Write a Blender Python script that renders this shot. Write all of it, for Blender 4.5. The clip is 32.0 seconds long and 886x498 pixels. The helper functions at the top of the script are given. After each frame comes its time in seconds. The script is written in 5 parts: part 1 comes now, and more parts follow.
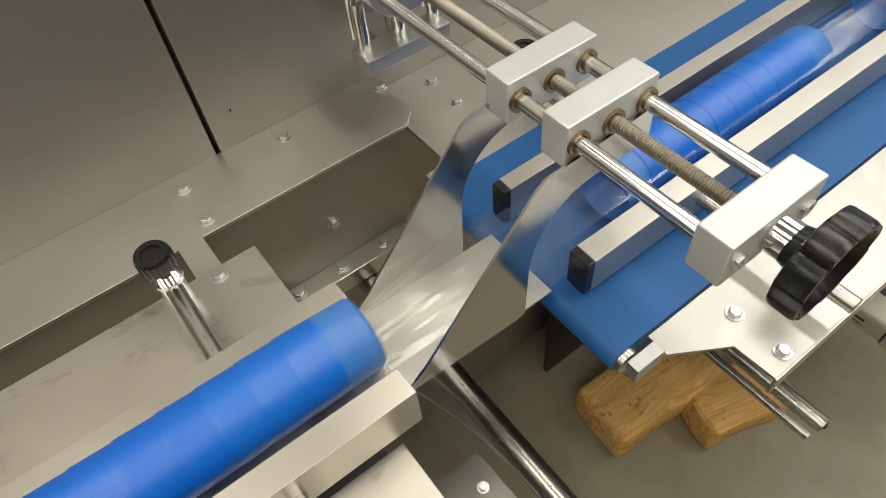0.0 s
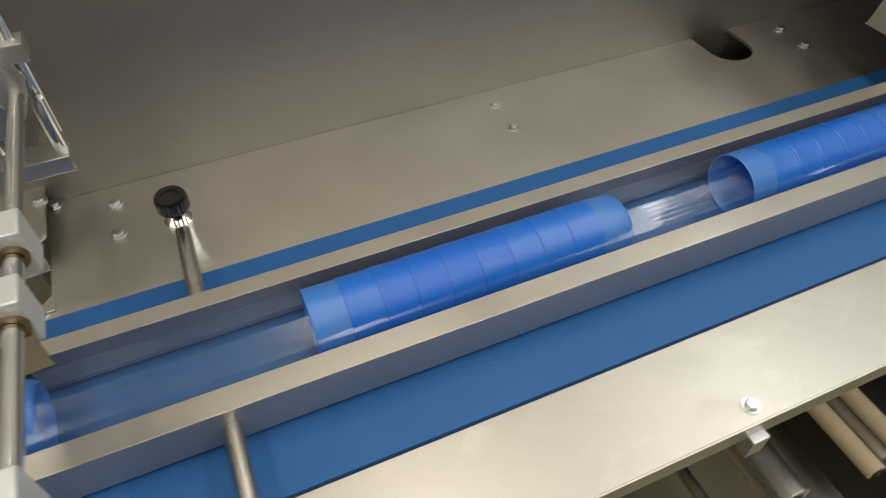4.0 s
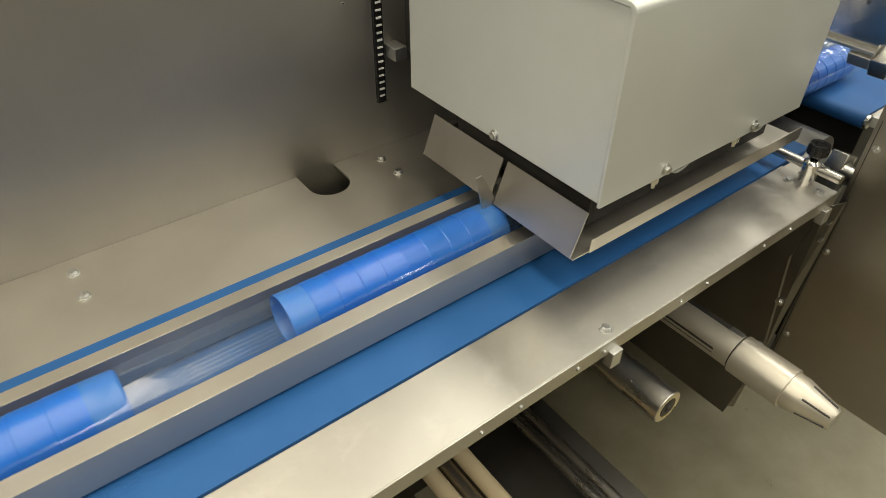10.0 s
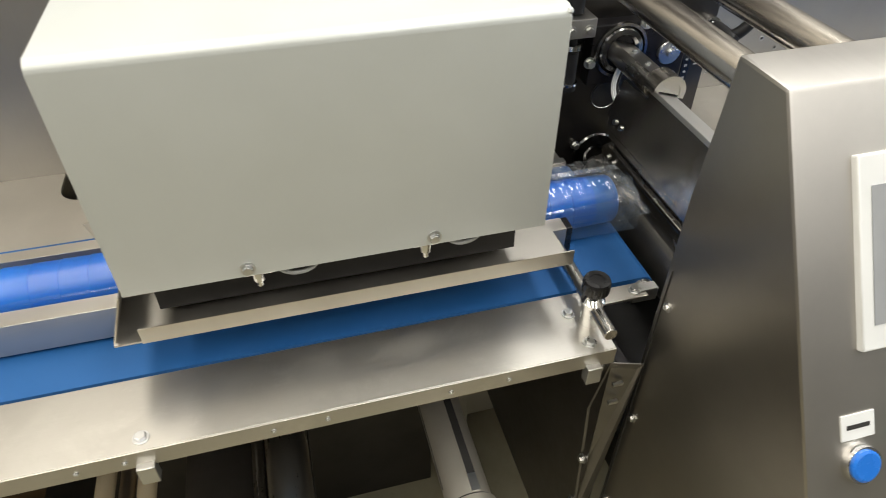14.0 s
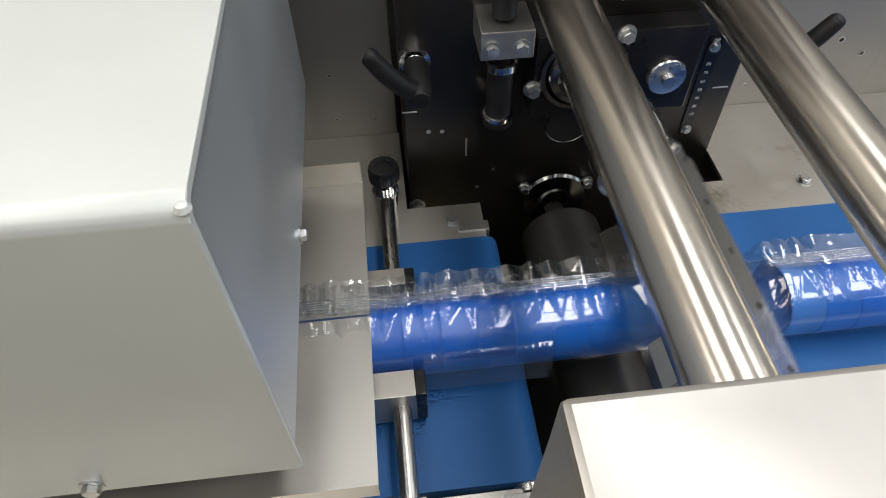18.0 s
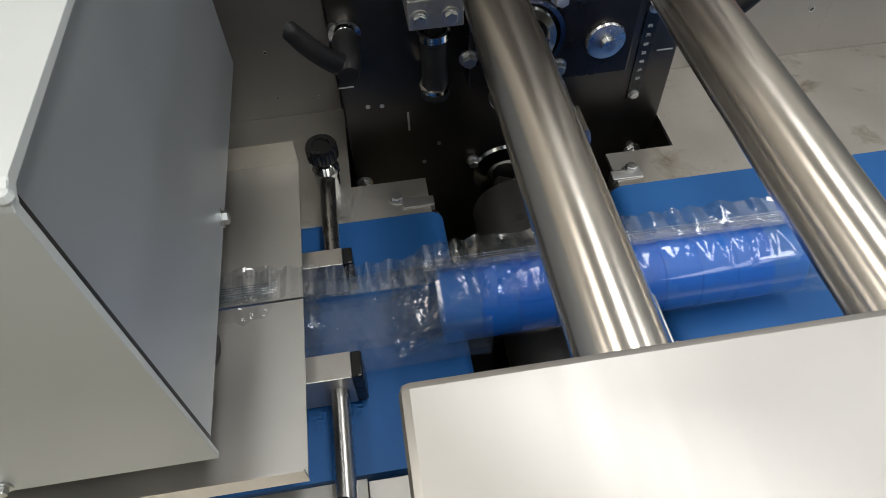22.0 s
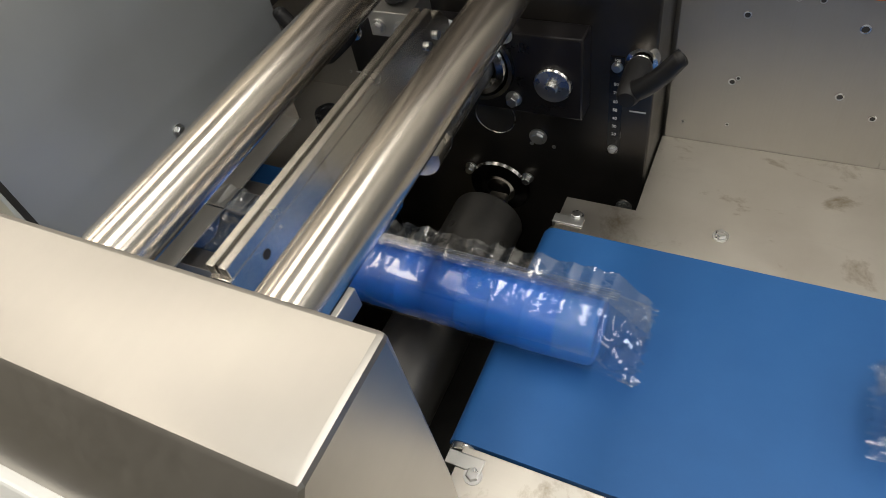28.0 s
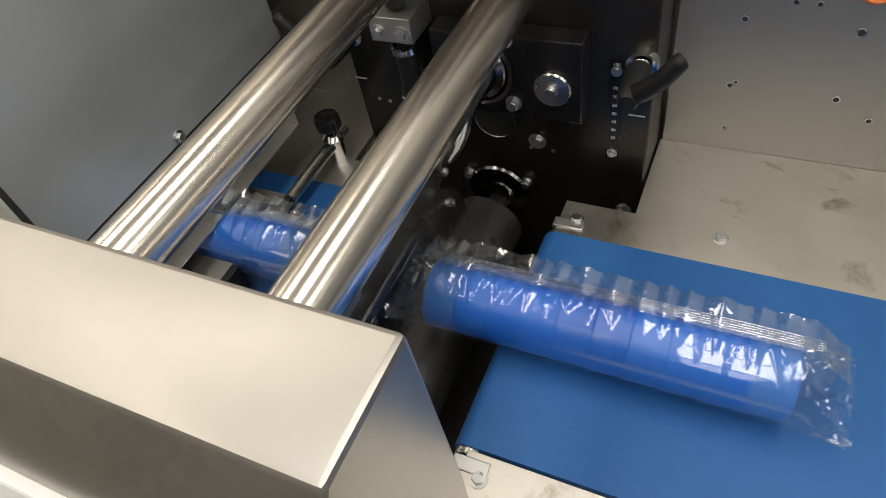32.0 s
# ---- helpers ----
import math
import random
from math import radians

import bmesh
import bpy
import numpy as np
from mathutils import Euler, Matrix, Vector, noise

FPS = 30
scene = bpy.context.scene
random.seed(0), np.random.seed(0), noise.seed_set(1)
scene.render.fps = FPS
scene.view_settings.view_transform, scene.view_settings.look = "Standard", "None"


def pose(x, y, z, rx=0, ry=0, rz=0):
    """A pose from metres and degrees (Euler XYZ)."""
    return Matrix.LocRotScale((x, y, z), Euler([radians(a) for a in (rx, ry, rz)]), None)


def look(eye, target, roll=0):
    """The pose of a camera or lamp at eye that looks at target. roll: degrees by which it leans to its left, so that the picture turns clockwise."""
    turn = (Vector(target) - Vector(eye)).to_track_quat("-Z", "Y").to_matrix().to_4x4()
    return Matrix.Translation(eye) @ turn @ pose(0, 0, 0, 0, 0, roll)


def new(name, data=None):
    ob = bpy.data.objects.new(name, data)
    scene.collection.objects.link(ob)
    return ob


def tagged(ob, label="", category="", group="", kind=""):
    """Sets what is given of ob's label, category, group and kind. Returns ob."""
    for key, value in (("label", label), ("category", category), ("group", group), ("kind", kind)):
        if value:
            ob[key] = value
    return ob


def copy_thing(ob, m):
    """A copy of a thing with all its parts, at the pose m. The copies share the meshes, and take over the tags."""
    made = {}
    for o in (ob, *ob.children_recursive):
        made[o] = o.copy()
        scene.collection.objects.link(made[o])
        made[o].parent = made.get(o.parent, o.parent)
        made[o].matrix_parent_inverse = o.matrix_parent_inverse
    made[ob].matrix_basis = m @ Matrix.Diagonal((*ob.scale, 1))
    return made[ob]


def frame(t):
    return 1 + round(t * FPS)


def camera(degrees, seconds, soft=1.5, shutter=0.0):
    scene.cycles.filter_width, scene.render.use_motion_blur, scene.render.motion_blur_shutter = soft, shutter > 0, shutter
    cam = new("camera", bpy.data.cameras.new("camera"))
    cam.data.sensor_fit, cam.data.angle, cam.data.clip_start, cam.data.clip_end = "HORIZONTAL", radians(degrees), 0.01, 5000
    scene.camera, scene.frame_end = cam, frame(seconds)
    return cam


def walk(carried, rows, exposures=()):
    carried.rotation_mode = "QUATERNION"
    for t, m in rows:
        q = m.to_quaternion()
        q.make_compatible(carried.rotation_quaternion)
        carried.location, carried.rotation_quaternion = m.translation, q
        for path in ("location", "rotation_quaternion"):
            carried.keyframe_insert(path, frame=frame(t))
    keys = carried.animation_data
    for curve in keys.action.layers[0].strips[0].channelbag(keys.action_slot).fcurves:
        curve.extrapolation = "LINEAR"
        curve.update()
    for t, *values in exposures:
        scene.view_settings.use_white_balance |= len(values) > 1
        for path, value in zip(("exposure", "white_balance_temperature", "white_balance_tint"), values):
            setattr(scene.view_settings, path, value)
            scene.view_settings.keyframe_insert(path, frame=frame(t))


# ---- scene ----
cam = camera(67.6, 32.0, soft=0.5, shutter=0.45)
PATH = [
    (0, (-0.747, -0.498, 1.382), (-0.101, 0.546, -0.197), -6.7),
    (0.5, (-0.746, -0.5, 1.383), (-0.1, 0.552, -0.191), -7.2),
    (1, (-0.74, -0.504, 1.387), (-0.087, 0.552, -0.181), -7.4),
    (1.5, (-0.688, -0.522, 1.393), (-0.042, 0.565, -0.156), -6.5),
    (2, (-0.591, -0.565, 1.399), (0.007, 0.595, -0.116), -2.9),
    (2.5, (-0.506, -0.599, 1.399), (0.029, 0.614, -0.099), -4.0),
    (3, (-0.443, -0.6, 1.397), (0.065, 0.632, -0.095), -6.0),
    (3.5, (-0.392, -0.586, 1.385), (0.161, 0.662, -0.077), -4.7),
    (4, (-0.315, -0.58, 1.378), (0.217, 0.672, -0.088), -0.5),
    (4.5, (-0.256, -0.588, 1.382), (0.229, 0.678, -0.088), -0.6),
    (6.5, (-0.149, -0.651, 1.396), (0.165, 0.703, -0.043), 1.0),
    (7, (-0.123, -0.664, 1.402), (0.127, 0.714, -0.026), 0.4),
    (7.5, (-0.115, -0.677, 1.418), (0.189, 0.694, -0.007), 0.6),
    (8, (-0.091, -0.675, 1.435), (0.415, 0.633, 0.009), 0.9),
    (8.5, (-0.089, -0.675, 1.438), (0.642, 0.55, 0.036), 1.8),
    (9, (-0.063, -0.672, 1.443), (0.841, 0.482, 0.082), 1.5),
    (9.5, (-0.051, -0.679, 1.442), (0.946, 0.464, 0.139), 0.1),
    (10, (-0.008, -0.724, 1.44), (0.932, 0.502, 0.17), 0.6),
    (10.5, (0.047, -0.784, 1.441), (0.889, 0.544, 0.206), -0.9),
    (11, (0.119, -0.847, 1.445), (0.858, 0.549, 0.218), -1.4),
    (11.5, (0.187, -0.856, 1.441), (0.869, 0.568, 0.213), -2.6),
    (12, (0.286, -0.84, 1.439), (0.95, 0.597, 0.217), 1.1),
    (12.5, (0.358, -0.836, 1.433), (0.958, 0.598, 0.175), -0.3),
    (13, (0.473, -0.824, 1.437), (0.969, 0.636, 0.163), 0.4),
    (13.5, (0.557, -0.826, 1.439), (0.969, 0.635, 0.138), 0.2),
    (14, (0.608, -0.831, 1.436), (1.004, 0.628, 0.127), 0.2),
    (14.5, (0.66, -0.821, 1.431), (1.029, 0.62, 0.094), 0.3),
    (16.5, (0.779, -0.644, 1.415), (1.046, 0.739, -0.004), -3.4),
    (17, (0.841, -0.575, 1.409), (1.068, 0.752, -0.07), -1.5),
    (17.5, (0.879, -0.54, 1.401), (1.057, 0.74, -0.125), -0.9),
    (18, (0.893, -0.53, 1.396), (1.02, 0.736, -0.148), -1.0),
    (18.5, (0.895, -0.53, 1.395), (1.031, 0.719, -0.161), -1.3),
    (19, (0.902, -0.53, 1.395), (1.005, 0.708, -0.173), -2.1),
    (19.5, (0.908, -0.522, 1.39), (0.988, 0.7, -0.191), -3.5),
    (20, (0.92, -0.521, 1.389), (1.003, 0.698, -0.194), -3.8),
    (20.5, (0.93, -0.522, 1.387), (1.033, 0.686, -0.203), -3.9),
    (21, (0.935, -0.526, 1.389), (1.052, 0.682, -0.2), -3.6),
    (21.3, (0.934, -0.528, 1.388), (1.064, 0.681, -0.2), -3.1),
    (21.5, (0.937, -0.527, 1.39), (1.067, 0.682, -0.198), -3.1),
    (22, (0.936, -0.528, 1.386), (1.081, 0.679, -0.202), -2.5),
    (22.5, (0.957, -0.554, 1.388), (1.199, 0.629, -0.206), -2.0),
    (23, (1.058, -0.576, 1.407), (1.079, 0.673, -0.155), -3.0),
    (23.5, (1.14, -0.56, 1.418), (0.907, 0.741, -0.083), -7.1),
    (24, (1.165, -0.531, 1.398), (0.94, 0.769, -0.105), -8.0),
    (24.5, (1.231, -0.537, 1.395), (0.812, 0.709, -0.112), -8.0),
    (25, (1.283, -0.547, 1.4), (0.646, 0.618, -0.095), -10.5),
    (25.5, (1.302, -0.545, 1.404), (0.593, 0.572, -0.095), -12.3),
    (27.5, (1.304, -0.541, 1.404), (0.582, 0.562, -0.1), -12.3),
    (28, (1.303, -0.542, 1.408), (0.559, 0.552, -0.092), -13.1),
    (28.5, (1.302, -0.545, 1.407), (0.546, 0.539, -0.094), -13.6),
    (29, (1.3, -0.546, 1.407), (0.555, 0.538, -0.099), -13.1),
    (29.5, (1.302, -0.547, 1.407), (0.566, 0.542, -0.101), -12.9),
    (30, (1.301, -0.548, 1.411), (0.564, 0.543, -0.095), -12.9),
    (30.2, (1.294, -0.547, 1.405), (0.573, 0.559, -0.096), -12.2),
    (30.5, (1.299, -0.551, 1.413), (0.583, 0.57, -0.08), -11.8),
    (31, (1.296, -0.55, 1.409), (0.58, 0.591, -0.07), -11.7),
    (31.5, (1.295, -0.549, 1.408), (0.567, 0.577, -0.075), -12.4),
    (32, (1.296, -0.547, 1.409), (0.569, 0.569, -0.083), -12.7),
]
# seconds, stops, white balance
LENS_ROWS = [(0, 0.22, 6250, 7), (1.5, 0.12, 6150, 7), (3, -0.13, 6150, 8), (4, -0.08, 6350, 9), (5.5, -0.08, 6500, 7), (7, 0.07, 6750, 5), (8, 0.12, 6800, 4), (9, 0.17, 6900, 3), (10, 0.42, 6750, 4), (11.5, 0.52, 6450, 7), (13, 0.8, 6200, 8), (14, 0.72, 6150, 9),
             (17, 0.22, 6000, 11), (18, 0.27, 5950, 11), (19, 0.26, 5950, 11), (20, 0.14, 5900, 10), (21, 0.12, 5850, 10), (22, 0.04, 5900, 10), (22.5, -0.33, 5850, 11), (23, -0.53, 5800, 11), (23.6, 0.04, 5800, 10), (24.5, 0.19, 5850, 10), (28, 0.12, 6400, 10), (32, 0.12, 6450, 10)]
walk(cam, [(t, look(eye, target, roll)) for t, eye, target, roll in PATH], exposures=LENS_ROWS)

# ---- light ----
world = bpy.data.worlds.new("hall")
scene.world = world
world.use_nodes = True
world.node_tree.nodes["Background"].inputs["Color"].default_value = (1.0, 0.97, 0.92, 1)
world.node_tree.nodes["Background"].inputs["Strength"].default_value = 0.08


def area_lamp(name, x, y, z, sx, sy, power, colour):
    data = bpy.data.lights.new(name, "AREA")
    data.shape, data.size, data.size_y, data.energy, data.color = "RECTANGLE", sx, sy, power, colour
    ob = new(name, data)
    ob.matrix_world = pose(x, y, z)
    return ob


WARM, COOL = (1.0, 0.905, 0.76), (1.0, 0.95, 0.865)
for x in (-4.5, -3.0, -1.5, 0.0, 1.5, 3.0, 4.5):
    tone = WARM if x < 1 else COOL
    for y, watts in ((-3.3, 5), (-1.55, 13), (0.15, 14), (1.85, 5)):
        area_lamp("ceiling_lamp", x, y, 3.2, 0.42, 1.6, watts * (1.25 if 0 < x < 2 else 1.0), tone)
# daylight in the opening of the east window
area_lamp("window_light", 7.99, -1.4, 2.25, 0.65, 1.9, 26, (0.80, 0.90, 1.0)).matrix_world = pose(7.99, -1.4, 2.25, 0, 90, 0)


# ---- materials ----
def mat_base(name):
    m = bpy.data.materials.new(name)
    m.use_nodes = True
    nt = m.node_tree
    return m, nt, nt.nodes["Principled BSDF"]


def add(nt, kind, **vals):
    n = nt.nodes.new(kind)
    for k, v in vals.items():
        n.inputs[k].default_value = v
    return n


def coords(nt, scale=(1, 1, 1), rot=(0, 0, 0)):
    tc = nt.nodes.new("ShaderNodeTexCoord")
    mp = nt.nodes.new("ShaderNodeMapping")
    mp.inputs["Scale"].default_value = scale
    mp.inputs["Rotation"].default_value = rot
    nt.links.new(tc.outputs["Object"], mp.inputs["Vector"])
    return mp.outputs["Vector"]


def ramp(nt, src, lo, hi, a=0.3, b=0.7):
    r = nt.nodes.new("ShaderNodeMapRange")
    r.inputs["From Min"].default_value, r.inputs["From Max"].default_value = a, b
    r.inputs["To Min"].default_value, r.inputs["To Max"].default_value = lo, hi
    nt.links.new(src, r.inputs["Value"])
    return r.outputs["Result"]


def tint(nt, fac, c0, c1):
    m = nt.nodes.new("ShaderNodeMix")
    m.data_type = "RGBA"
    nt.links.new(fac, m.inputs["Factor"])
    m.inputs["A"].default_value, m.inputs["B"].default_value = (*c0, 1), (*c1, 1)
    return m.outputs["Result"]


def bumped(nt, bsdf, src, strength, dist=0.001):
    b = add(nt, "ShaderNodeBump", Strength=strength, Distance=dist)
    nt.links.new(src, b.inputs["Height"])
    nt.links.new(b.outputs["Normal"], bsdf.inputs["Normal"])


def steel(name, c0, c1, rough, grain=(14, 1400, 1400), spots=0.05, aniso=0.0, metal=1.0, stain=None, smear=0.0, depth=0.03, sparse=0.0):
    """Brushed metal: fine grain along one axis, smudges and stains at hand size."""
    m, nt, p = mat_base(name)
    n1 = add(nt, "ShaderNodeTexNoise", Scale=1.0, Detail=4.0)
    nt.links.new(coords(nt, grain), n1.inputs["Vector"])
    n2 = add(nt, "ShaderNodeTexNoise", Scale=9.0, Detail=6.0, Roughness=0.62)
    nt.links.new(coords(nt), n2.inputs["Vector"])
    colour = tint(nt, ramp(nt, n2.outputs["Fac"], 0, 1, 0.35, 0.68), c0, c1)
    if stain:
        # dried drops and wiped oil: patches with a ragged rim
        n4 = add(nt, "ShaderNodeTexNoise", Scale=15.0, Detail=7.0, Roughness=0.66, Distortion=0.4)
        nt.links.new(coords(nt, (1, 1.4, 1)), n4.inputs["Vector"])
        mx = nt.nodes.new("ShaderNodeMix")
        mx.data_type = "RGBA"
        nt.links.new(ramp(nt, n4.outputs["Fac"], 0.0, 1.0, 0.56 + sparse, 0.70 + sparse * 0.6), mx.inputs["Factor"])
        nt.links.new(colour, mx.inputs["A"])
        mx.inputs["B"].default_value = (*stain, 1)
        colour = mx.outputs["Result"]
    nt.links.new(colour, p.inputs["Base Color"])
    mixr = nt.nodes.new("ShaderNodeMath")
    mixr.operation = "ADD"
    nt.links.new(ramp(nt, n1.outputs["Fac"], rough - depth, rough + depth), mixr.inputs[0])
    nt.links.new(ramp(nt, n2.outputs["Fac"], -spots, spots), mixr.inputs[1])
    total = mixr.outputs[0]
    if smear:
        # matt finger smears
        n5 = add(nt, "ShaderNodeTexNoise", Scale=11.0, Detail=5.0, Roughness=0.7, Distortion=0.8)
        nt.links.new(coords(nt, (1, 1.6, 1)), n5.inputs["Vector"])
        ad = nt.nodes.new("ShaderNodeMath")
        ad.operation = "ADD"
        nt.links.new(total, ad.inputs[0])
        nt.links.new(ramp(nt, n5.outputs["Fac"], 0.0, smear, 0.57, 0.66), ad.inputs[1])
        total = ad.outputs[0]
    nt.links.new(total, p.inputs["Roughness"])
    p.inputs["Metallic"].default_value = metal
    p.inputs["Anisotropic"].default_value = aniso
    return m


def plain(name, c0, c1, rough, scale=30.0, bump=0.05, metal=0.0, spec=0.5, dist=0.0006):
    m, nt, p = mat_base(name)
    n = add(nt, "ShaderNodeTexNoise", Scale=scale, Detail=6.0, Roughness=0.6)
    nt.links.new(coords(nt), n.inputs["Vector"])
    n3 = add(nt, "ShaderNodeTexNoise", Scale=scale * 14, Detail=3.0)
    nt.links.new(coords(nt), n3.inputs["Vector"])
    nt.links.new(tint(nt, ramp(nt, n.outputs["Fac"], 0, 1), c0, c1), p.inputs["Base Color"])
    nt.links.new(ramp(nt, n.outputs["Fac"], rough - 0.05, rough + 0.07), p.inputs["Roughness"])
    p.inputs["Metallic"].default_value = metal
    p.inputs["Specular IOR Level"].default_value = spec
    bumped(nt, p, n3.outputs["Fac"], bump, dist)
    return m


def wood():
    """Orange pine: long grain, knots of resin and dark oil stains."""
    m, nt, p = mat_base("rough_pine")
    g = add(nt, "ShaderNodeTexNoise", Scale=1.0, Detail=5.0, Distortion=1.2)
    nt.links.new(coords(nt, (9, 70, 70)), g.inputs["Vector"])
    d = add(nt, "ShaderNodeTexNoise", Scale=26.0, Detail=5.0, Roughness=0.7)
    nt.links.new(coords(nt), d.inputs["Vector"])
    mx = nt.nodes.new("ShaderNodeMix")
    mx.data_type = "RGBA"
    nt.links.new(ramp(nt, d.outputs["Fac"], 0.0, 0.85, 0.60, 0.70), mx.inputs["Factor"])
    nt.links.new(tint(nt, ramp(nt, g.outputs["Fac"], 0, 1), (0.52, 0.27, 0.07), (0.80, 0.50, 0.17)), mx.inputs["A"])
    mx.inputs["B"].default_value = (0.12, 0.06, 0.02, 1)
    nt.links.new(mx.outputs["Result"], p.inputs["Base Color"])
    p.inputs["Roughness"].default_value = 0.75
    bumped(nt, p, g.outputs["Fac"], 0.5, 0.002)
    return m


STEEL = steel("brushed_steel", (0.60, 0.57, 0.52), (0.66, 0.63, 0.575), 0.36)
STEEL_WALL = steel("brushed_steel_wall", (0.40, 0.385, 0.355), (0.43, 0.415, 0.385), 0.52, (500, 500, 6), 0.015, depth=0.02)
# darker copy of the console steel: the sides' dim reflections put into colour
CONSOLE_SHADED = steel("console_steel_shaded", (0.37, 0.35, 0.315), (0.41, 0.39, 0.35), 0.36, (5, 5, 160), 0.012, depth=0.008)
STEEL_PLATE = steel("brushed_steel_plate", (0.60, 0.575, 0.525), (0.66, 0.63, 0.575), 0.45, (14, 1400, 1400), 0.06)
STEEL_STAINED = steel("stained_steel_plate", (0.58, 0.55, 0.50), (0.66, 0.63, 0.575), 0.40, (14, 1400, 1400), 0.10, stain=(0.34, 0.29, 0.22), smear=0.10)
STEEL_FRONT = steel("smeared_steel_plate", (0.53, 0.51, 0.47), (0.59, 0.57, 0.525), 0.42, (14, 700, 700), 0.05, stain=(0.62, 0.60, 0.555), smear=0.09)
# rail steel darkened for the shaded sides of the guide rails
RAIL_SHADED = steel("rail_steel_shaded", (0.44, 0.44, 0.445), (0.48, 0.48, 0.485), 0.40, (14, 1400, 1400), 0.03, metal=0.75)
JAW_STEEL = steel("ground_jaw_steel", (0.60, 0.58, 0.54), (0.66, 0.64, 0.60), 0.25, (14, 30, 14), 0.04, stain=(0.42, 0.38, 0.32), sparse=0.03)
SATIN = steel("satin_machined_steel", (0.70, 0.685, 0.65), (0.76, 0.745, 0.71), 0.40, (14, 30, 14), 0.03, metal=0.9, depth=0.015)
WING_STEEL = steel("bright_rolled_steel", (0.50, 0.49, 0.47), (0.55, 0.54, 0.52), 0.17, (60, 60, 60), 0.04)
STEEL_Y = steel("turned_steel", (0.58, 0.56, 0.52), (0.62, 0.60, 0.56), 0.28, (160, 5, 160), 0.03, depth=0.015)
CHROME = steel("chromed_steel", (0.80, 0.80, 0.79), (0.84, 0.84, 0.83), 0.13, (160, 5, 160), 0.02, depth=0.01)
ALU = steel("anodised_aluminium", (0.64, 0.655, 0.65), (0.69, 0.705, 0.70), 0.44, (40, 40, 40), 0.04, metal=0.45)
ALU_DULL = steel("dull_aluminium_block", (0.58, 0.58, 0.56), (0.63, 0.63, 0.61), 0.42, (40, 40, 40), 0.04)
ZINC = steel("zinc_plated", (0.58, 0.585, 0.58), (0.66, 0.665, 0.66), 0.30, (90, 90, 90))
POLISHED = steel("polished_tube", (0.76, 0.71, 0.64), (0.78, 0.73, 0.66), 0.22, (20, 4, 20), 0.002, depth=0.003)
BRONZE = steel("bronze", (0.28, 0.21, 0.13), (0.34, 0.26, 0.17), 0.35, (80, 80, 80))
THREAD = steel("worn_thread_steel", (0.38, 0.34, 0.28), (0.45, 0.405, 0.34), 0.40, (50, 50, 50))
GREY_PAINT = plain("light_grey_paint", (0.62, 0.645, 0.625), (0.65, 0.675, 0.655), 0.36, 14.0, 0.10, 0.2)
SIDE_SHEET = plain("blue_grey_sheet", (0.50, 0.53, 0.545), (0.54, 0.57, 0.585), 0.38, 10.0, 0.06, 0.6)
DRUM = plain("dark_grey_drum", (0.11, 0.107, 0.102), (0.14, 0.137, 0.131), 0.38, 30.0, 0.03, 0.8)
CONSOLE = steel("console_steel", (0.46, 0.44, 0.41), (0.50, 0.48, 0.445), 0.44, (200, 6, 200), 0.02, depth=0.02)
MANDREL = plain("dull_aluminium", (0.60, 0.565, 0.49), (0.65, 0.615, 0.54), 0.40, 24.0, 0.06, 0.75)
BEARING = steel("oiled_bearing_steel", (0.20, 0.195, 0.19), (0.26, 0.255, 0.25), 0.20, (90, 90, 90), 0.03)
DARK_STEEL = steel("dull_dark_steel", (0.17, 0.16, 0.145), (0.22, 0.21, 0.195), 0.40, (60, 60, 60), 0.05)
HOSE = plain("grey_air_hose", (0.42, 0.43, 0.42), (0.5, 0.51, 0.5), 0.25, 60.0, 0.03)
BLUE_BELT = plain("blue_belt", (0.020, 0.112, 0.335), (0.026, 0.124, 0.360), 0.50, 26.0, 0.12, spec=0.35)
BLACK_PLATE = plain("black_oxide_plate", (0.062, 0.058, 0.054), (0.085, 0.079, 0.073), 0.33, 12.0, 0.02, 0.9)
BLACK_BLOCK = plain("black_anodised_block", (0.016, 0.015, 0.017), (0.028, 0.026, 0.028), 0.30, 22.0, 0.04, 0.5)
BLACK_PLASTIC = plain("black_plastic", (0.008, 0.008, 0.009), (0.014, 0.014, 0.015), 0.24, 60.0, 0.05)
LEVER = plain("matt_black_plastic", (0.009, 0.009, 0.010), (0.015, 0.015, 0.016), 0.50, 80.0, 0.08, spec=0.35)
RUBBER = plain("black_rubber", (0.012, 0.012, 0.014), (0.02, 0.02, 0.022), 0.55, 60.0, 0.1)
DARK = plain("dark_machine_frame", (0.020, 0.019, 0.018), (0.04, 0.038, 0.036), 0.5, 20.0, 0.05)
CREAM = plain("cream_plastic", (0.60, 0.50, 0.33), (0.68, 0.57, 0.38), 0.5, 20.0, 0.05)
WHITE = plain("white_paint", (0.72, 0.73, 0.72), (0.78, 0.79, 0.78), 0.45, 20.0, 0.04)
WOOD = wood()
FLOOR = steel("sealed_concrete", (0.24, 0.218, 0.145), (0.30, 0.274, 0.192), 0.42, (160, 160, 160), 0.06, metal=0.0, stain=(0.07, 0.06, 0.04), sparse=0.10)
YELLOW = plain("yellow_tape", (0.75, 0.52, 0.02), (0.82, 0.58, 0.03), 0.5, 20.0, 0.05)
ORANGE = plain("orange_plastic", (0.75, 0.17, 0.02), (0.80, 0.20, 0.03), 0.4, 40.0, 0.03)
CEILING = plain("pale_grey_ceiling", (0.40, 0.395, 0.385), (0.44, 0.435, 0.425), 0.7, 4.0, 0.03)
ROOM = plain("room_paint", (0.14, 0.137, 0.13), (0.17, 0.166, 0.158), 0.7, 4.0, 0.03)


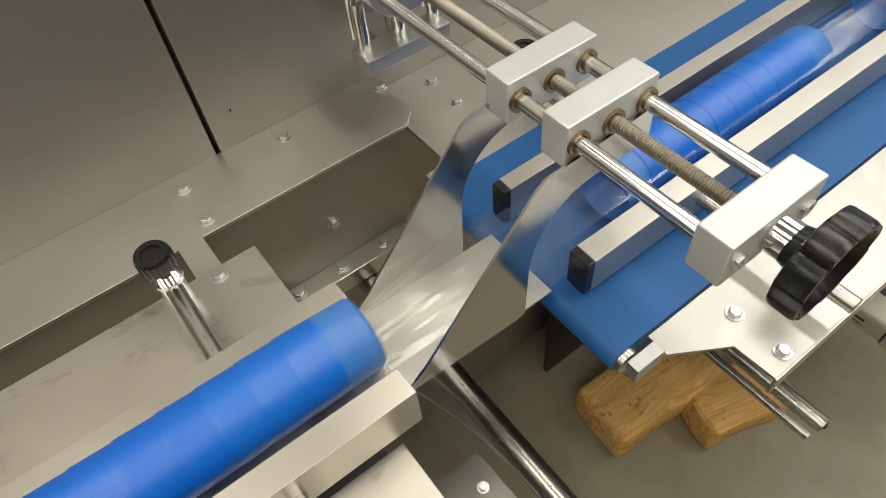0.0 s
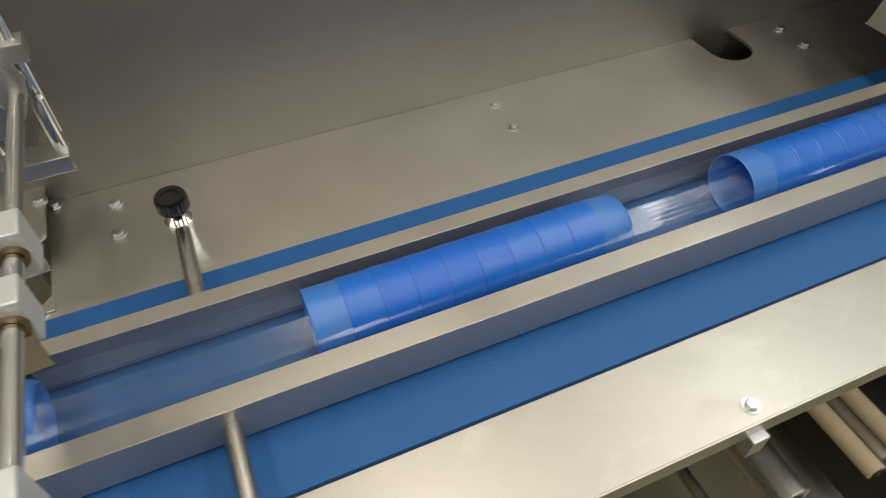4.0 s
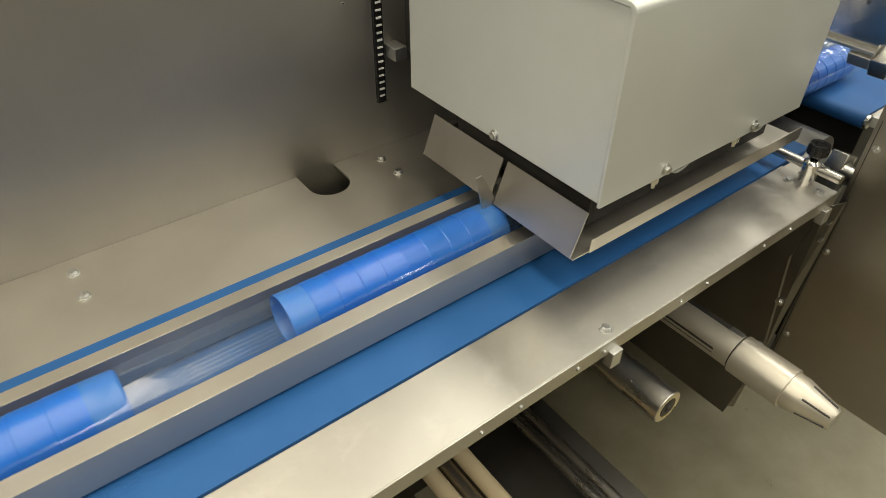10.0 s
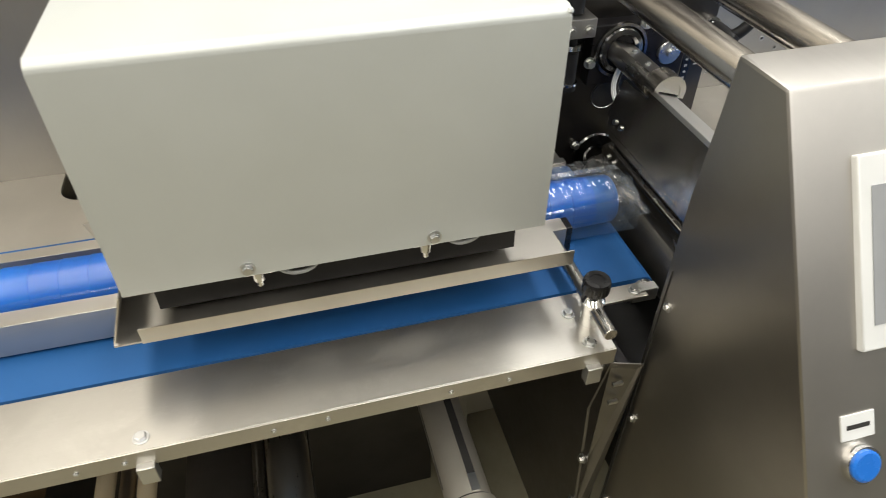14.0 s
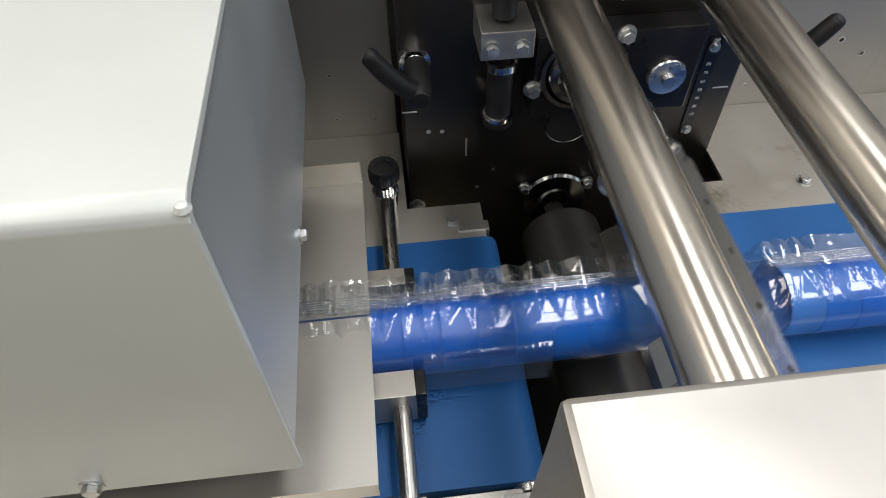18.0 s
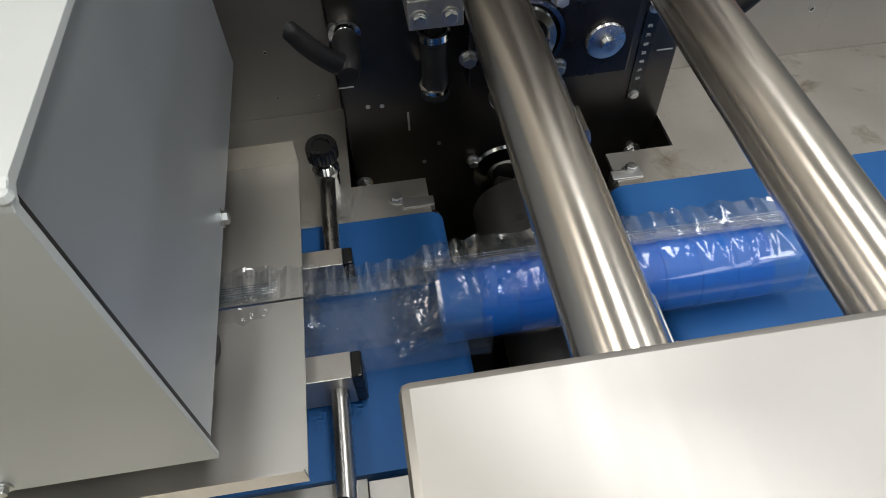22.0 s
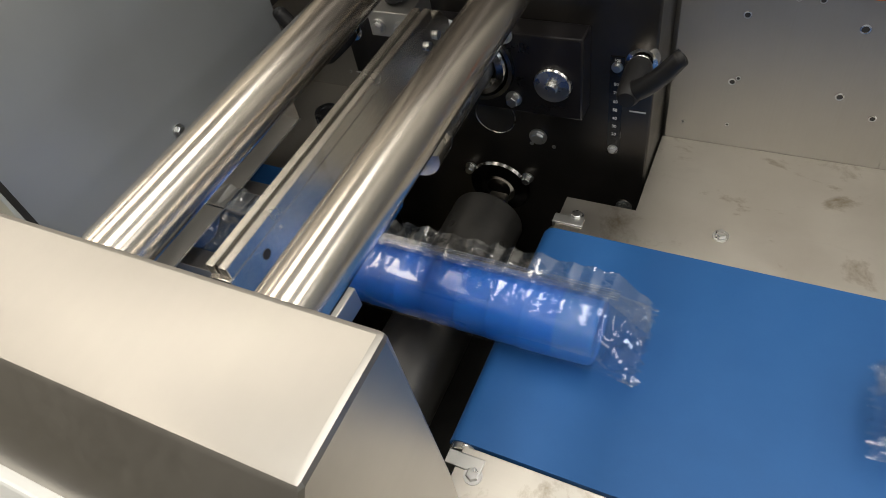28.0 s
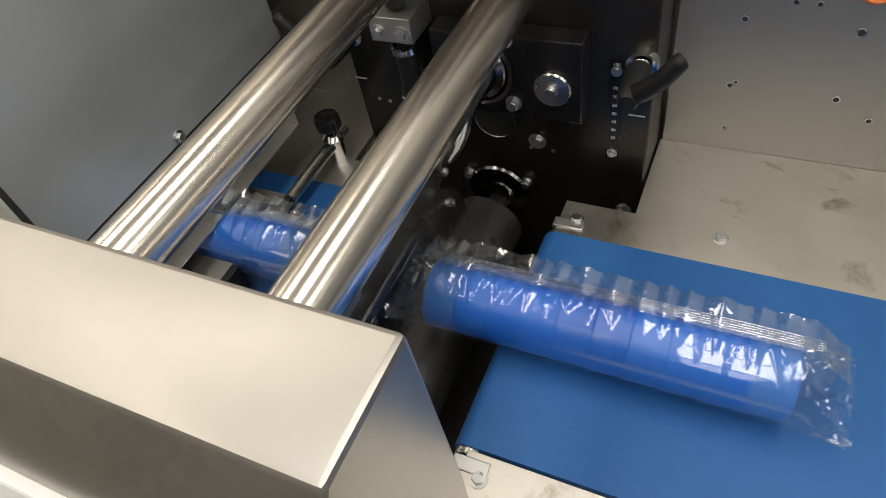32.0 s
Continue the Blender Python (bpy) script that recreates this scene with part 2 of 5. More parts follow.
def cup_material(name, c0, c1, clear):
    """Thin glossy cup plastic; clear is the share of light that passes straight through one wall."""
    m, nt, p = mat_base(name)
    n = add(nt, "ShaderNodeTexNoise", Scale=40.0, Detail=3.0)
    nt.links.new(coords(nt), n.inputs["Vector"])
    nt.links.new(tint(nt, n.outputs["Fac"], c0, c1), p.inputs["Base Color"])
    p.inputs["Roughness"].default_value = 0.40
    p.inputs["Coat Weight"].default_value = 0.45
    p.inputs["Coat Roughness"].default_value = 0.34
    p.inputs["Coat IOR"].default_value = 1.75
    p.inputs["Subsurface Weight"].default_value = 0.15
    p.inputs["Subsurface Radius"].default_value = (0.002, 0.006, 0.02)
    p.inputs["Alpha"].default_value = 1 - clear
    return m


def film_material(name, amount, rough, wrinkle, scale, haze=0.0, edge=0.4):
    """Clear wrapping film: mostly see-through, with glossy creases and a little milky haze."""
    m, nt, p = mat_base(name)
    out = nt.nodes["Material Output"]
    gl = add(nt, "ShaderNodeBsdfGlossy", Color=(1, 1, 1, 1), Roughness=rough)
    tr = add(nt, "ShaderNodeBsdfTransparent", Color=(0.985, 0.99, 0.995, 1))
    lw = add(nt, "ShaderNodeLayerWeight", Blend=0.35)
    n = add(nt, "ShaderNodeTexNoise", Scale=1.0, Detail=3.0, Distortion=0.6)
    nt.links.new(coords(nt, scale), n.inputs["Vector"])
    b = add(nt, "ShaderNodeBump", Strength=wrinkle, Distance=0.004)
    nt.links.new(n.outputs["Fac"], b.inputs["Height"])
    nt.links.new(b.outputs["Normal"], gl.inputs["Normal"])
    nt.links.new(b.outputs["Normal"], lw.inputs["Normal"])
    mix = nt.nodes.new("ShaderNodeMixShader")
    nt.links.new(ramp(nt, lw.outputs["Facing"], amount, amount + edge, 0.0, 1.0), mix.inputs["Fac"])
    clear = tr.outputs[0]
    if haze:
        df = add(nt, "ShaderNodeBsdfDiffuse", Color=(0.62, 0.80, 1.0, 1))
        milk = nt.nodes.new("ShaderNodeMixShader")
        nt.links.new(ramp(nt, n.outputs["Fac"], haze * 0.7, haze * 1.3, 0.3, 0.7), milk.inputs["Fac"])
        nt.links.new(clear, milk.inputs[1])
        nt.links.new(df.outputs[0], milk.inputs[2])
        clear = milk.outputs[0]
    nt.links.new(clear, mix.inputs[1])
    nt.links.new(gl.outputs[0], mix.inputs[2])
    nt.links.new(mix.outputs[0], out.inputs["Surface"])
    return m


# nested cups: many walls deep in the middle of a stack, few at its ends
# paler copies of one plastic: light through fewer walls put into the colour
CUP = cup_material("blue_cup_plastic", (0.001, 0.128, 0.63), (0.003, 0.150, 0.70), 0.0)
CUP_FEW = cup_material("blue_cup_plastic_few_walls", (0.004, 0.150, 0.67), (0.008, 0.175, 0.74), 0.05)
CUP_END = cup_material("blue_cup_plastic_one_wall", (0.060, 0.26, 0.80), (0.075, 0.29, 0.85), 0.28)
FILM_TUBE = film_material("clear_film_taut", 0.045, 0.16, 0.12, (4, 60, 60), 0.02, 0.12)
FILM_END = film_material("clear_film_crumpled", 0.09, 0.10, 0.5, (40, 30, 30), 0.05, 0.22)
FILM_FIN = film_material("clear_film_fin", 0.15, 0.05, 0.25, (40, 60, 60), 0.02)
SEAL = film_material("crimped_film_bead", 0.30, 0.12, 0.3, (60, 200, 200), 0.10, 0.4)
FILM_WEB = film_material("clear_film_sheet", 0.07, 0.22, 0.35, (4, 45, 12), 0.03, 0.25)
FILM_BAG = film_material("clear_film_wrap", 0.08, 0.05, 0.03, (30, 30, 30), 0.012, 0.22)


def glow(name, colour, strength):
    m, nt, p = mat_base(name)
    p.inputs["Base Color"].default_value = (*colour, 1)
    p.inputs["Emission Color"].default_value = (*colour, 1)
    p.inputs["Emission Strength"].default_value = strength
    p.inputs["Roughness"].default_value = 0.2
    return m


SCREEN = glow("lit_screen", (0.14, 0.46, 0.82), 0.8)
SCREEN_PALE = glow("lit_screen_panel", (0.70, 0.83, 0.92), 0.85)
LAMP_GREEN = glow("green_button_glow", (0.05, 0.75, 0.45), 1.2)
BLUE_FINGER = plain("blue_finger", (0.01, 0.16, 0.55), (0.02, 0.18, 0.6), 0.45)
BUTTON_BLUE = plain("blue_button", (0.02, 0.16, 0.62), (0.03, 0.18, 0.68), 0.3)


# ---- mesh helpers ----
def thing(name, label, category, x=0, y=0, z=0, group="", kind=""):
    ob = new(name)
    ob.location = (x, y, z)
    return tagged(ob, label, category, group, kind)


def mesh_of(name, bm, material, smooth=22):
    me = bpy.data.meshes.new(name)
    bmesh.ops.recalc_face_normals(bm, faces=bm.faces)
    bm.to_mesh(me)
    bm.free()
    me.materials.append(material)
    if smooth:
        me.shade_smooth()
        me.set_sharp_from_angle(angle=radians(smooth))
    return me


def part(name, bm, material, parent=None, label="", smooth=22):
    ob = new(name, mesh_of(name, bm, material, smooth))
    if parent:
        ob.parent = parent
    return tagged(ob, label) if label else ob


def world_part(name, bm, material, parent, label="", smooth=22):
    """A part whose mesh is given in the world's axes, under a parent that stands anywhere without turn."""
    p = parent
    while p:
        bmesh.ops.translate(bm, verts=bm.verts, vec=-p.location)
        p = p.parent
    return part(name, bm, material, parent, label, smooth)


def box(x0, x1, y0, y1, z0, z1, bevel=0.0, seg=2, bm=None):
    bm = bm or bmesh.new()
    m = Matrix.Translation(((x0 + x1) / 2, (y0 + y1) / 2, (z0 + z1) / 2)) @ Matrix.Diagonal((x1 - x0, y1 - y0, z1 - z0, 1))
    made = bmesh.ops.create_cube(bm, size=1, matrix=m)
    if bevel:
        edges = list({e for v in made["verts"] for e in v.link_edges})
        bmesh.ops.bevel(bm, geom=edges, offset=bevel, segments=seg, affect="EDGES", profile=0.5)
    return bm


def cyl(p0, p1, r0, r1=None, seg=32, bm=None, bevel=0.0):
    bm = bm or bmesh.new()
    p0, p1 = Vector(p0), Vector(p1)
    d = p1 - p0
    m = Matrix.Translation((p0 + p1) / 2) @ d.to_track_quat("Z", "Y").to_matrix().to_4x4()
    made = bmesh.ops.create_cone(bm, cap_ends=True, segments=seg, radius1=r0, radius2=r0 if r1 is None else r1, depth=d.length, matrix=m)
    if bevel:
        rims = [e for e in {e for v in made["verts"] for e in v.link_edges} if any(len(f.verts) > 4 for f in e.link_faces)]
        bmesh.ops.bevel(bm, geom=rims, offset=bevel, segments=2, affect="EDGES", profile=0.5)
    return bm


def lathe(profile, p0, axis, seg=32, bm=None):
    """Turns (radius, height) pairs about an axis through p0."""
    bm = bm or bmesh.new()
    m = Matrix.Translation(p0) @ Vector(axis).to_track_quat("Z", "Y").to_matrix().to_4x4()
    rings = []
    for r, h in profile:
        if r < 1e-6:
            rings.append([bm.verts.new(m @ Vector((0, 0, h)))])
        else:
            rings.append([bm.verts.new(m @ Vector((r * math.cos(2 * math.pi * k / seg), r * math.sin(2 * math.pi * k / seg), h))) for k in range(seg)])
    for a, b in zip(rings, rings[1:]):
        for k in range(seg):
            l = (k + 1) % seg
            if len(a) == 1 and len(b) > 1:
                bm.faces.new((a[0], b[k], b[l]))
            elif len(b) == 1 and len(a) > 1:
                bm.faces.new((a[k], b[0], a[l]))
            elif len(a) > 1:
                bm.faces.new((a[k], b[k], b[l], a[l]))
    return bm


def prism(points, axis, a, b, bevel=0.0, bm=None):
    """A flat outline pushed along an axis from a to b. axis x: points are (y, z); y: (x, z); z: (x, y)."""
    bm = bm or bmesh.new()
    at = {"x": lambda p, h: (h, p[0], p[1]), "y": lambda p, h: (p[0], h, p[1]), "z": lambda p, h: (p[0], p[1], h)}[axis]
    lo, hi = [bm.verts.new(at(p, a)) for p in points], [bm.verts.new(at(p, b)) for p in points]
    made = [bm.faces.new(lo), bm.faces.new(hi[::-1])]
    for k in range(len(points)):
        l = (k + 1) % len(points)
        made.append(bm.faces.new((lo[k], hi[k], hi[l], lo[l])))
    if bevel:
        bmesh.ops.bevel(bm, geom=list({e for f in made for e in f.edges}), offset=bevel, segments=2, affect="EDGES", profile=0.5)
    return bm


def hex_bolt(x, y, z, r=0.0055, h=0.004, normal=(0, 0, 1), owner=None, socket=False, name="bolt"):
    """A bolt with a washer and a hexagon head, or a socket cap screw."""
    n = Vector(normal)
    p = Vector((x, y, z))
    bm = cyl(p - n * 0.001, p + n * 0.0012, r * 1.35, seg=20)
    cyl(p + n * 0.001, p + n * (0.001 + h), r, r * 0.96, seg=20 if socket else 6, bm=bm, bevel=r * 0.12)
    if socket:
        bm2 = cyl(p + n * (h + 0.0008), p + n * (h + 0.0014), r * 0.5, seg=6, bm=bm)
    ob = new(name, mesh_of(name, bm, ZINC))
    if owner:
        ob.parent = owner
        ob.location = -owner.location
    return ob


def pipe(points, r, seg=12, steps=5, tip=None):
    """A bent round bar or cable through the given points, as one smooth skin with closed ends."""
    p = [Vector(q) for q in points]
    p = [p[0] * 2 - p[1]] + p + [p[-1] * 2 - p[-2]]
    line = []
    for a, b, c, d in zip(p, p[1:], p[2:], p[3:]):
        for k in range(steps):
            u = k / steps
            line.append(0.5 * (2 * b + (c - a) * u + (2 * a - 5 * b + 4 * c - d) * u * u + (3 * b - a - 3 * c + d) * u ** 3))
    line.append(p[-2])
    bm = bmesh.new()
    rings = []
    side = None
    for k, q in enumerate(line):
        way = (line[min(k + 1, len(line) - 1)] - line[max(k - 1, 0)]).normalized()
        side = (side - way * side.dot(way)).normalized() if side else way.orthogonal().normalized()
        over = way.cross(side)
        rings.append([bm.verts.new(q + (side * math.cos(2 * math.pi * j / seg) + over * math.sin(2 * math.pi * j / seg)) * (r if tip is None else r + (tip - r) * min(1, k / len(line)) - (0.35 * tip if k == len(line) - 1 else 0))) for j in range(seg)])
    for a, b in zip(rings, rings[1:]):
        for j in range(seg):
            l = (j + 1) % seg
            bm.faces.new((a[j], a[l], b[l], b[j]))
    bm.faces.new(rings[0][::-1])
    bm.faces.new(rings[-1])
    return bm


def numeral(text, size, place, material, owner):
    """Printed figures on an upright face that looks to the front."""
    curve = bpy.data.curves.new("numeral", "FONT")
    curve.body, curve.size, curve.align_x, curve.align_y, curve.extrude = text, size, "CENTER", "CENTER", 0.0001
    ob = new("numeral", curve)
    data = bpy.data.meshes.new_from_object(ob.evaluated_get(bpy.context.evaluated_depsgraph_get()))
    bpy.data.objects.remove(ob)
    data.materials.clear()
    data.materials.append(material)
    ob = new("numeral", data)
    ob.parent = owner
    ob.matrix_local = Matrix.Translation(-owner.location) @ pose(*place, 90, 0, 0)
    return ob


# ---- the hall and the machine's body ----
T = 0.92            # table top
YB, YF = -0.13, -0.363   # belt's back and front edge
YW = 0.03           # back wall of the machine
YC = -0.252         # middle of the product line

floor = part("floor", box(-7, 8, -5, 3.2, -0.1, 0.0), FLOOR, smooth=0)
tagged(floor, "grey-beige sealed concrete floor with scuffs", "floor", kind="structure")
for name, b in (("wall_north", (-7, 8, 3.2, 3.3, 0, 3.3)), ("wall_south", (-7, 8, -5.1, -5, 0, 3.3)),
                ("wall_west", (-7.1, -7, -5, 3.2, 0, 3.3))):
    tagged(part(name, box(*b), ROOM, smooth=0), "plain pale painted hall wall", "wall", kind="structure")
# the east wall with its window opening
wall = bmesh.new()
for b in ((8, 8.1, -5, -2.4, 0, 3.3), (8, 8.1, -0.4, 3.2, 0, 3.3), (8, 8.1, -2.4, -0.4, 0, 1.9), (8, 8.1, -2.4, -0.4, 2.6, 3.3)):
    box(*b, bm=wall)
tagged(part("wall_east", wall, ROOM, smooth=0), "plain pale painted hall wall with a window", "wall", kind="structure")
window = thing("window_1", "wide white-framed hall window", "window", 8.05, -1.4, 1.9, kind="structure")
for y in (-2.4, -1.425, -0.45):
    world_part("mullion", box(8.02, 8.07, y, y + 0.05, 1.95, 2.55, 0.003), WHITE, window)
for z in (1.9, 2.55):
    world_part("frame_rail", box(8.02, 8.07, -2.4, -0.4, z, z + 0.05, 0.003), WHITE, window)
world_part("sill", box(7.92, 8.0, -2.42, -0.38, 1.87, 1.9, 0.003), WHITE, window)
tagged(part("ceiling", box(-7, 8, -5, 3.2, 3.3, 3.4), CEILING, smooth=0), "plain pale hall ceiling", "ceiling", kind="structure")

cabinet = thing("machine_cabinet", "brushed stainless steel cabinet behind the wrapping line", "machine body", 0, 0.2, 0)


def wall_sheet(x0, x1, z0, z1, y=YW, bevel=0.0012):
    return world_part("panel", box(x0, x1, y, y + 0.02, z0, z1, bevel), STEEL_WALL, cabinet)


wall_sheet(-6.3, -0.6665, 0.1, 1.7)
wall_sheet(-0.662, 0.902, 0.1, 1.7)
wall_sheet(0.905, 1.222, 1.25, 1.7, y=YW + 0.004)
wall_sheet(1.226, 1.4248, 0.1, 1.7, bevel=0.0002)
wall_sheet(1.42485, 7.0, 0.1, 1.7, bevel=0.0002)
world_part("body", box(-6.3, 7.0, YW + 0.03, 0.75, 0.1, 1.72), STEEL_WALL, cabinet)
# tapped holes with a bright rim; then the larger sockets
for x, z, r in ((-0.638, 0.983, 0.0019), (-0.599, 1.109, 0.0019), (0.405, 1.145, 0.0019), (0.25, 1.22, 0.0019), (0.839, 0.945, 0.0017), (0.839, 1.0, 0.0017), (0.880, 0.9406, 0.0015),
                (1.2426, 0.9426, 0.0013), (1.2848, 0.9472, 0.0018), (1.2859, 1.0026, 0.0020), (1.3189, 1.0869, 0.0026), (1.337, 1.0864, 0.0026), (1.404, 0.9767, 0.0030),
                (1.2812, 0.998, 0.0031), (1.2823, 1.0679, 0.0031), (1.3726, 0.9956, 0.0034), (1.3735, 1.0639, 0.0038), (1.46, 1.06, 0.0034)):
    world_part("hole", cyl((x, YW - 0.0006, z), (x, YW + 0.004, z), r, seg=18), DARK, cabinet)
    world_part("grommet", lathe([(r * 0.62, -0.0004), (r * 0.8, 0.0010), (r * 1.08, 0.0011), (r * 1.14, -0.001)], (x, YW, z), (0, -1, 0), 18), ZINC, cabinet)

world_part("orange_ring", lathe([(0.0105, 0.0), (0.0115, 0.006), (0.0140, 0.008), (0.0165, 0.006), (0.0170, 0.0)], (1.375, YW, 1.109), (0, -1, 0), 32), ORANGE, cabinet, "orange plastic ring in the cabinet wall")
world_part("hole", cyl((1.375, YW - 0.0012, 1.109), (1.375, YW + 0.004, 1.109), 0.0112, seg=24), DARK, cabinet)
# rating plate with its conformity mark
mark_plate = thing("rating_plate", "small silver rating plate with a black CE mark", "sign", -0.60, YW, 1.13)
world_part("plate", box(-0.665, -0.556, YW - 0.0015, YW + 0.001, 1.112, 1.18, 0.0006), ALU, mark_plate)


def arc_letter(cx, cz, r, bar):
    """A round letter of the mark, open to the right, with a middle bar or without."""
    bm = bmesh.new()
    ring = [math.radians(60 + 240 * k / 24) for k in range(25)]
    inner, outer = [], []
    for a in ring:
        inner.append((cx + (r - 0.0018) * math.cos(a), cz + (r - 0.0018) * math.sin(a)))
        outer.append((cx + r * math.cos(a), cz + r * math.sin(a)))
    prism(outer + inner[::-1], "y", YW - 0.0022, YW - 0.0015, bm=bm)
    if bar:
        box(cx - r, cx + 0.0005, YW - 0.0022, YW - 0.0015, cz - 0.0009, cz + 0.0009, bm=bm)
    return bm


world_part("letter", arc_letter(-0.602, 1.131, 0.0085, False), BLACK_PLASTIC, mark_plate)
world_part("letter", arc_letter(-0.584, 1.131, 0.0085, True), BLACK_PLASTIC, mark_plate)
hex_bolt(-0.5615, YW - 0.0015, 1.126, 0.0025, 0.001, (0, -1, 0), mark_plate, True, "screw")

# ---- table plates and belts ----
table = thing("table_plate", "brushed stainless steel table plate beside the belt", "table plate", 0.2, -0.05, T)
YS = YW - 0.0003
slot = [(0.306, YS)] + [(0.336 + 0.03 * math.cos(a), -0.01 + 0.03 * math.sin(a)) for a in [math.pi + k * math.pi / 12 for k in range(13)]] + [(0.366, YS)]
outline = [(-0.49, YS)] + slot + [(0.903, YS), (0.903, -0.085), (0.975, -0.085), (0.975, YB), (-0.515, YB), (-0.49, -0.10)]
world_part("plate", prism(outline, "z", T - 0.004, T), STEEL_PLATE, table)
world_part("skirt", box(-0.44, 0.90, YB - 0.004, YB, T - 0.03, T - 0.006), STEEL, table)
for x, y in ((0, 0), (0, -0.048), (0.43, 0), (0.43, -0.045), (-0.428, 0.001), (-0.428, -0.045), (-0.5, -0.12), (0.945, -0.108)):
    hex_bolt(x, y, T, owner=table)

front_plate = thing("front_plate", "brushed stainless steel front plate with a bolted lip", "table plate", 0.2, -0.4, T)
o = [(-0.487, YF - 0.002), (-0.488, -0.386), (-0.443, -0.412), (-0.443, -0.449), (0.895, -0.449), (0.895, YF - 0.002)]
world_part("plate", prism(o, "z", T - 0.003, T, 0.0006), STEEL_FRONT, front_plate)
world_part("lip", box(-0.443, 0.895, -0.4505, -0.4475, T - 0.022, T - 0.0005, 0.0006), STEEL_FRONT, front_plate)
for x in (0.003, 0.436, 0.871):
    hex_bolt(x, -0.436, T, owner=front_plate)
    world_part("block", box(x - 0.008, x + 0.008, -0.458, -0.446, T - 0.040, T - 0.017, 0.001), ALU_DULL, front_plate)
world_part("end_strip", box(0.8955, 0.964, -0.389, YF - 0.004, T - 0.004, T - 0.0005, 0.0006), STEEL_PLATE, front_plate)
hex_bolt(0.952, -0.378, T, owner=front_plate)
hex_bolt(-0.42, -0.394, T, owner=front_plate)
hex_bolt(-0.42, -0.438, T, owner=front_plate)
hex_bolt(0.866, -0.393, T, owner=front_plate)
for x in (0.25, 0.30, 0.38, 0.42, 0.55, 0.60, 0.72, 0.78):
    hex_bolt(x, -0.4505, T - 0.012, 0.0019, 0.0008, (0, -1, 0), front_plate, True, "screw")


def belt_loop(x0, x1, y0, y1, top, r):
    pts = [(x1 - r + r * math.sin(a), top - r + r * math.cos(a)) for a in [k * math.pi / 10 for k in range(11)]]
    pts += [(x0 + r - r * math.sin(a), top - r - r * math.cos(a)) for a in [k * math.pi / 10 for k in range(11)]]
    return prism(pts, "y", y0, y1)


def belt(name, label, x0, x1, y0=YF, y1=YB, r=0.014):
    c = thing(name, label, "conveyor", (x0 + x1) / 2, YC, T - 0.1)
    world_part("belt", belt_loop(x0, x1, y0, y1, T + 0.0015, r), BLUE_BELT, c)
    for x in (x0 + r, x1 - r):
        world_part("roller", cyl((x, y0 - 0.006, T + 0.0015 - r), (x, y1 + 0.006, T + 0.0015 - r), r - 0.002, bevel=0.001), STEEL_Y, c)
        for y, s in ((y0 - 0.008, -1), (y1 + 0.008, 1)):
            inward = 1 if x < (x0 + x1) / 2 else -1
            world_part("bearing_arm", box(min(x - 0.008 * inward, x + 0.022 * inward), max(x - 0.008 * inward, x + 0.022 * inward), min(y, y + s * 0.012), max(y, y + s * 0.012), T - 0.016, T + 0.002, 0.001), ALU_DULL, c)
    world_part("bed", box(x0 + 0.05, x1 - 0.05, y0 + 0.01, y1 - 0.01, T - 0.11, T - 0.028, 0.002), DARK, c)
    return c


infeed_belt = belt("conveyor_belt", "blue belt conveyor with steel end rollers", -0.523, 0.985)
out_belt = belt("conveyor_belt", "blue outfeed belt conveyor carrying wrapped stacks", 1.145, 6.95)

out_table = thing("table_plate", "stained brushed steel plate beside the outfeed belt", "table plate", 1.8, -0.05, T)
world_part("plate", prism([(1.224, YS), (6.95, YS), (6.95, YB), (1.155, YB), (1.155, -0.085), (1.224, -0.085)], "z", T - 0.004, T), STEEL_STAINED, out_table)
hex_bolt(1.304, -0.096, T, owner=out_table)
hex_bolt(1.172, -0.109, T, owner=out_table)
world_part("front_plate", box(1.16, 6.95, -0.449, YF - 0.002, T - 0.004, T, 0.0006), STEEL_STAINED, out_table)
hex_bolt(1.176, -0.385, T, owner=out_table)

# ---- guide rails with their clamp rods ----
def clamp(owner, x, y_rail, y_tip, z, yk):
    """A rod from the rail to its tip, a clamp post standing on the plate, a knurled knob on top."""
    world_part("rod", cyl((x, y_rail, z), (x, y_tip, z), 0.0070, bevel=0.001), STEEL_Y, owner)
    post = world_part("post", lathe([(0.0, 0), (0.011, 0), (0.011, 0.026), (0.0125, 0.028), (0.0125, 0.032), (0.009, 0.036), (0.006, 0.038), (0, 0.038)], (x, yk, T), (0, 0, 1)), CHROME, owner)
    k = world_part("knob", knob_mesh((x, yk, T + 0.044)), BLACK_PLASTIC, post, "black knurled plastic knob")
    return k


def knob_mesh(p, r=0.0144, h=0.017):
    bm = bmesh.new()
    n = 48
    rings = []
    for f, hh in ((0.45, -0.004), (0.75, 0.0), (0.98, 0.002), (1.0, 0.004), (1.0, h - 0.003), (0.9, h), (0.55, h), (0.5, h - 0.0015), (0.0, h - 0.0015)):
        if f == 0:
            rings.append([bm.verts.new((p[0], p[1], p[2] + hh))])
            continue
        knurl = [(0.96 if k % 2 else 1.0) if 0.98 <= f <= 1.0 else 1.0 for k in range(n)]
        rings.append([bm.verts.new((p[0] + r * f * q * math.cos(2 * math.pi * k / n), p[1] + r * f * q * math.sin(2 * math.pi * k / n), p[2] + hh)) for k, q in enumerate(knurl)])
    for a, b in zip(rings, rings[1:]):
        for k in range(n):
            l = (k + 1) % n
            bm.faces.new((a[k], a[l], b[0]) if len(b) == 1 else (a[k], a[l], b[l], b[k]))
    return bm


ZR0, ZR1 = 0.9265, 0.966


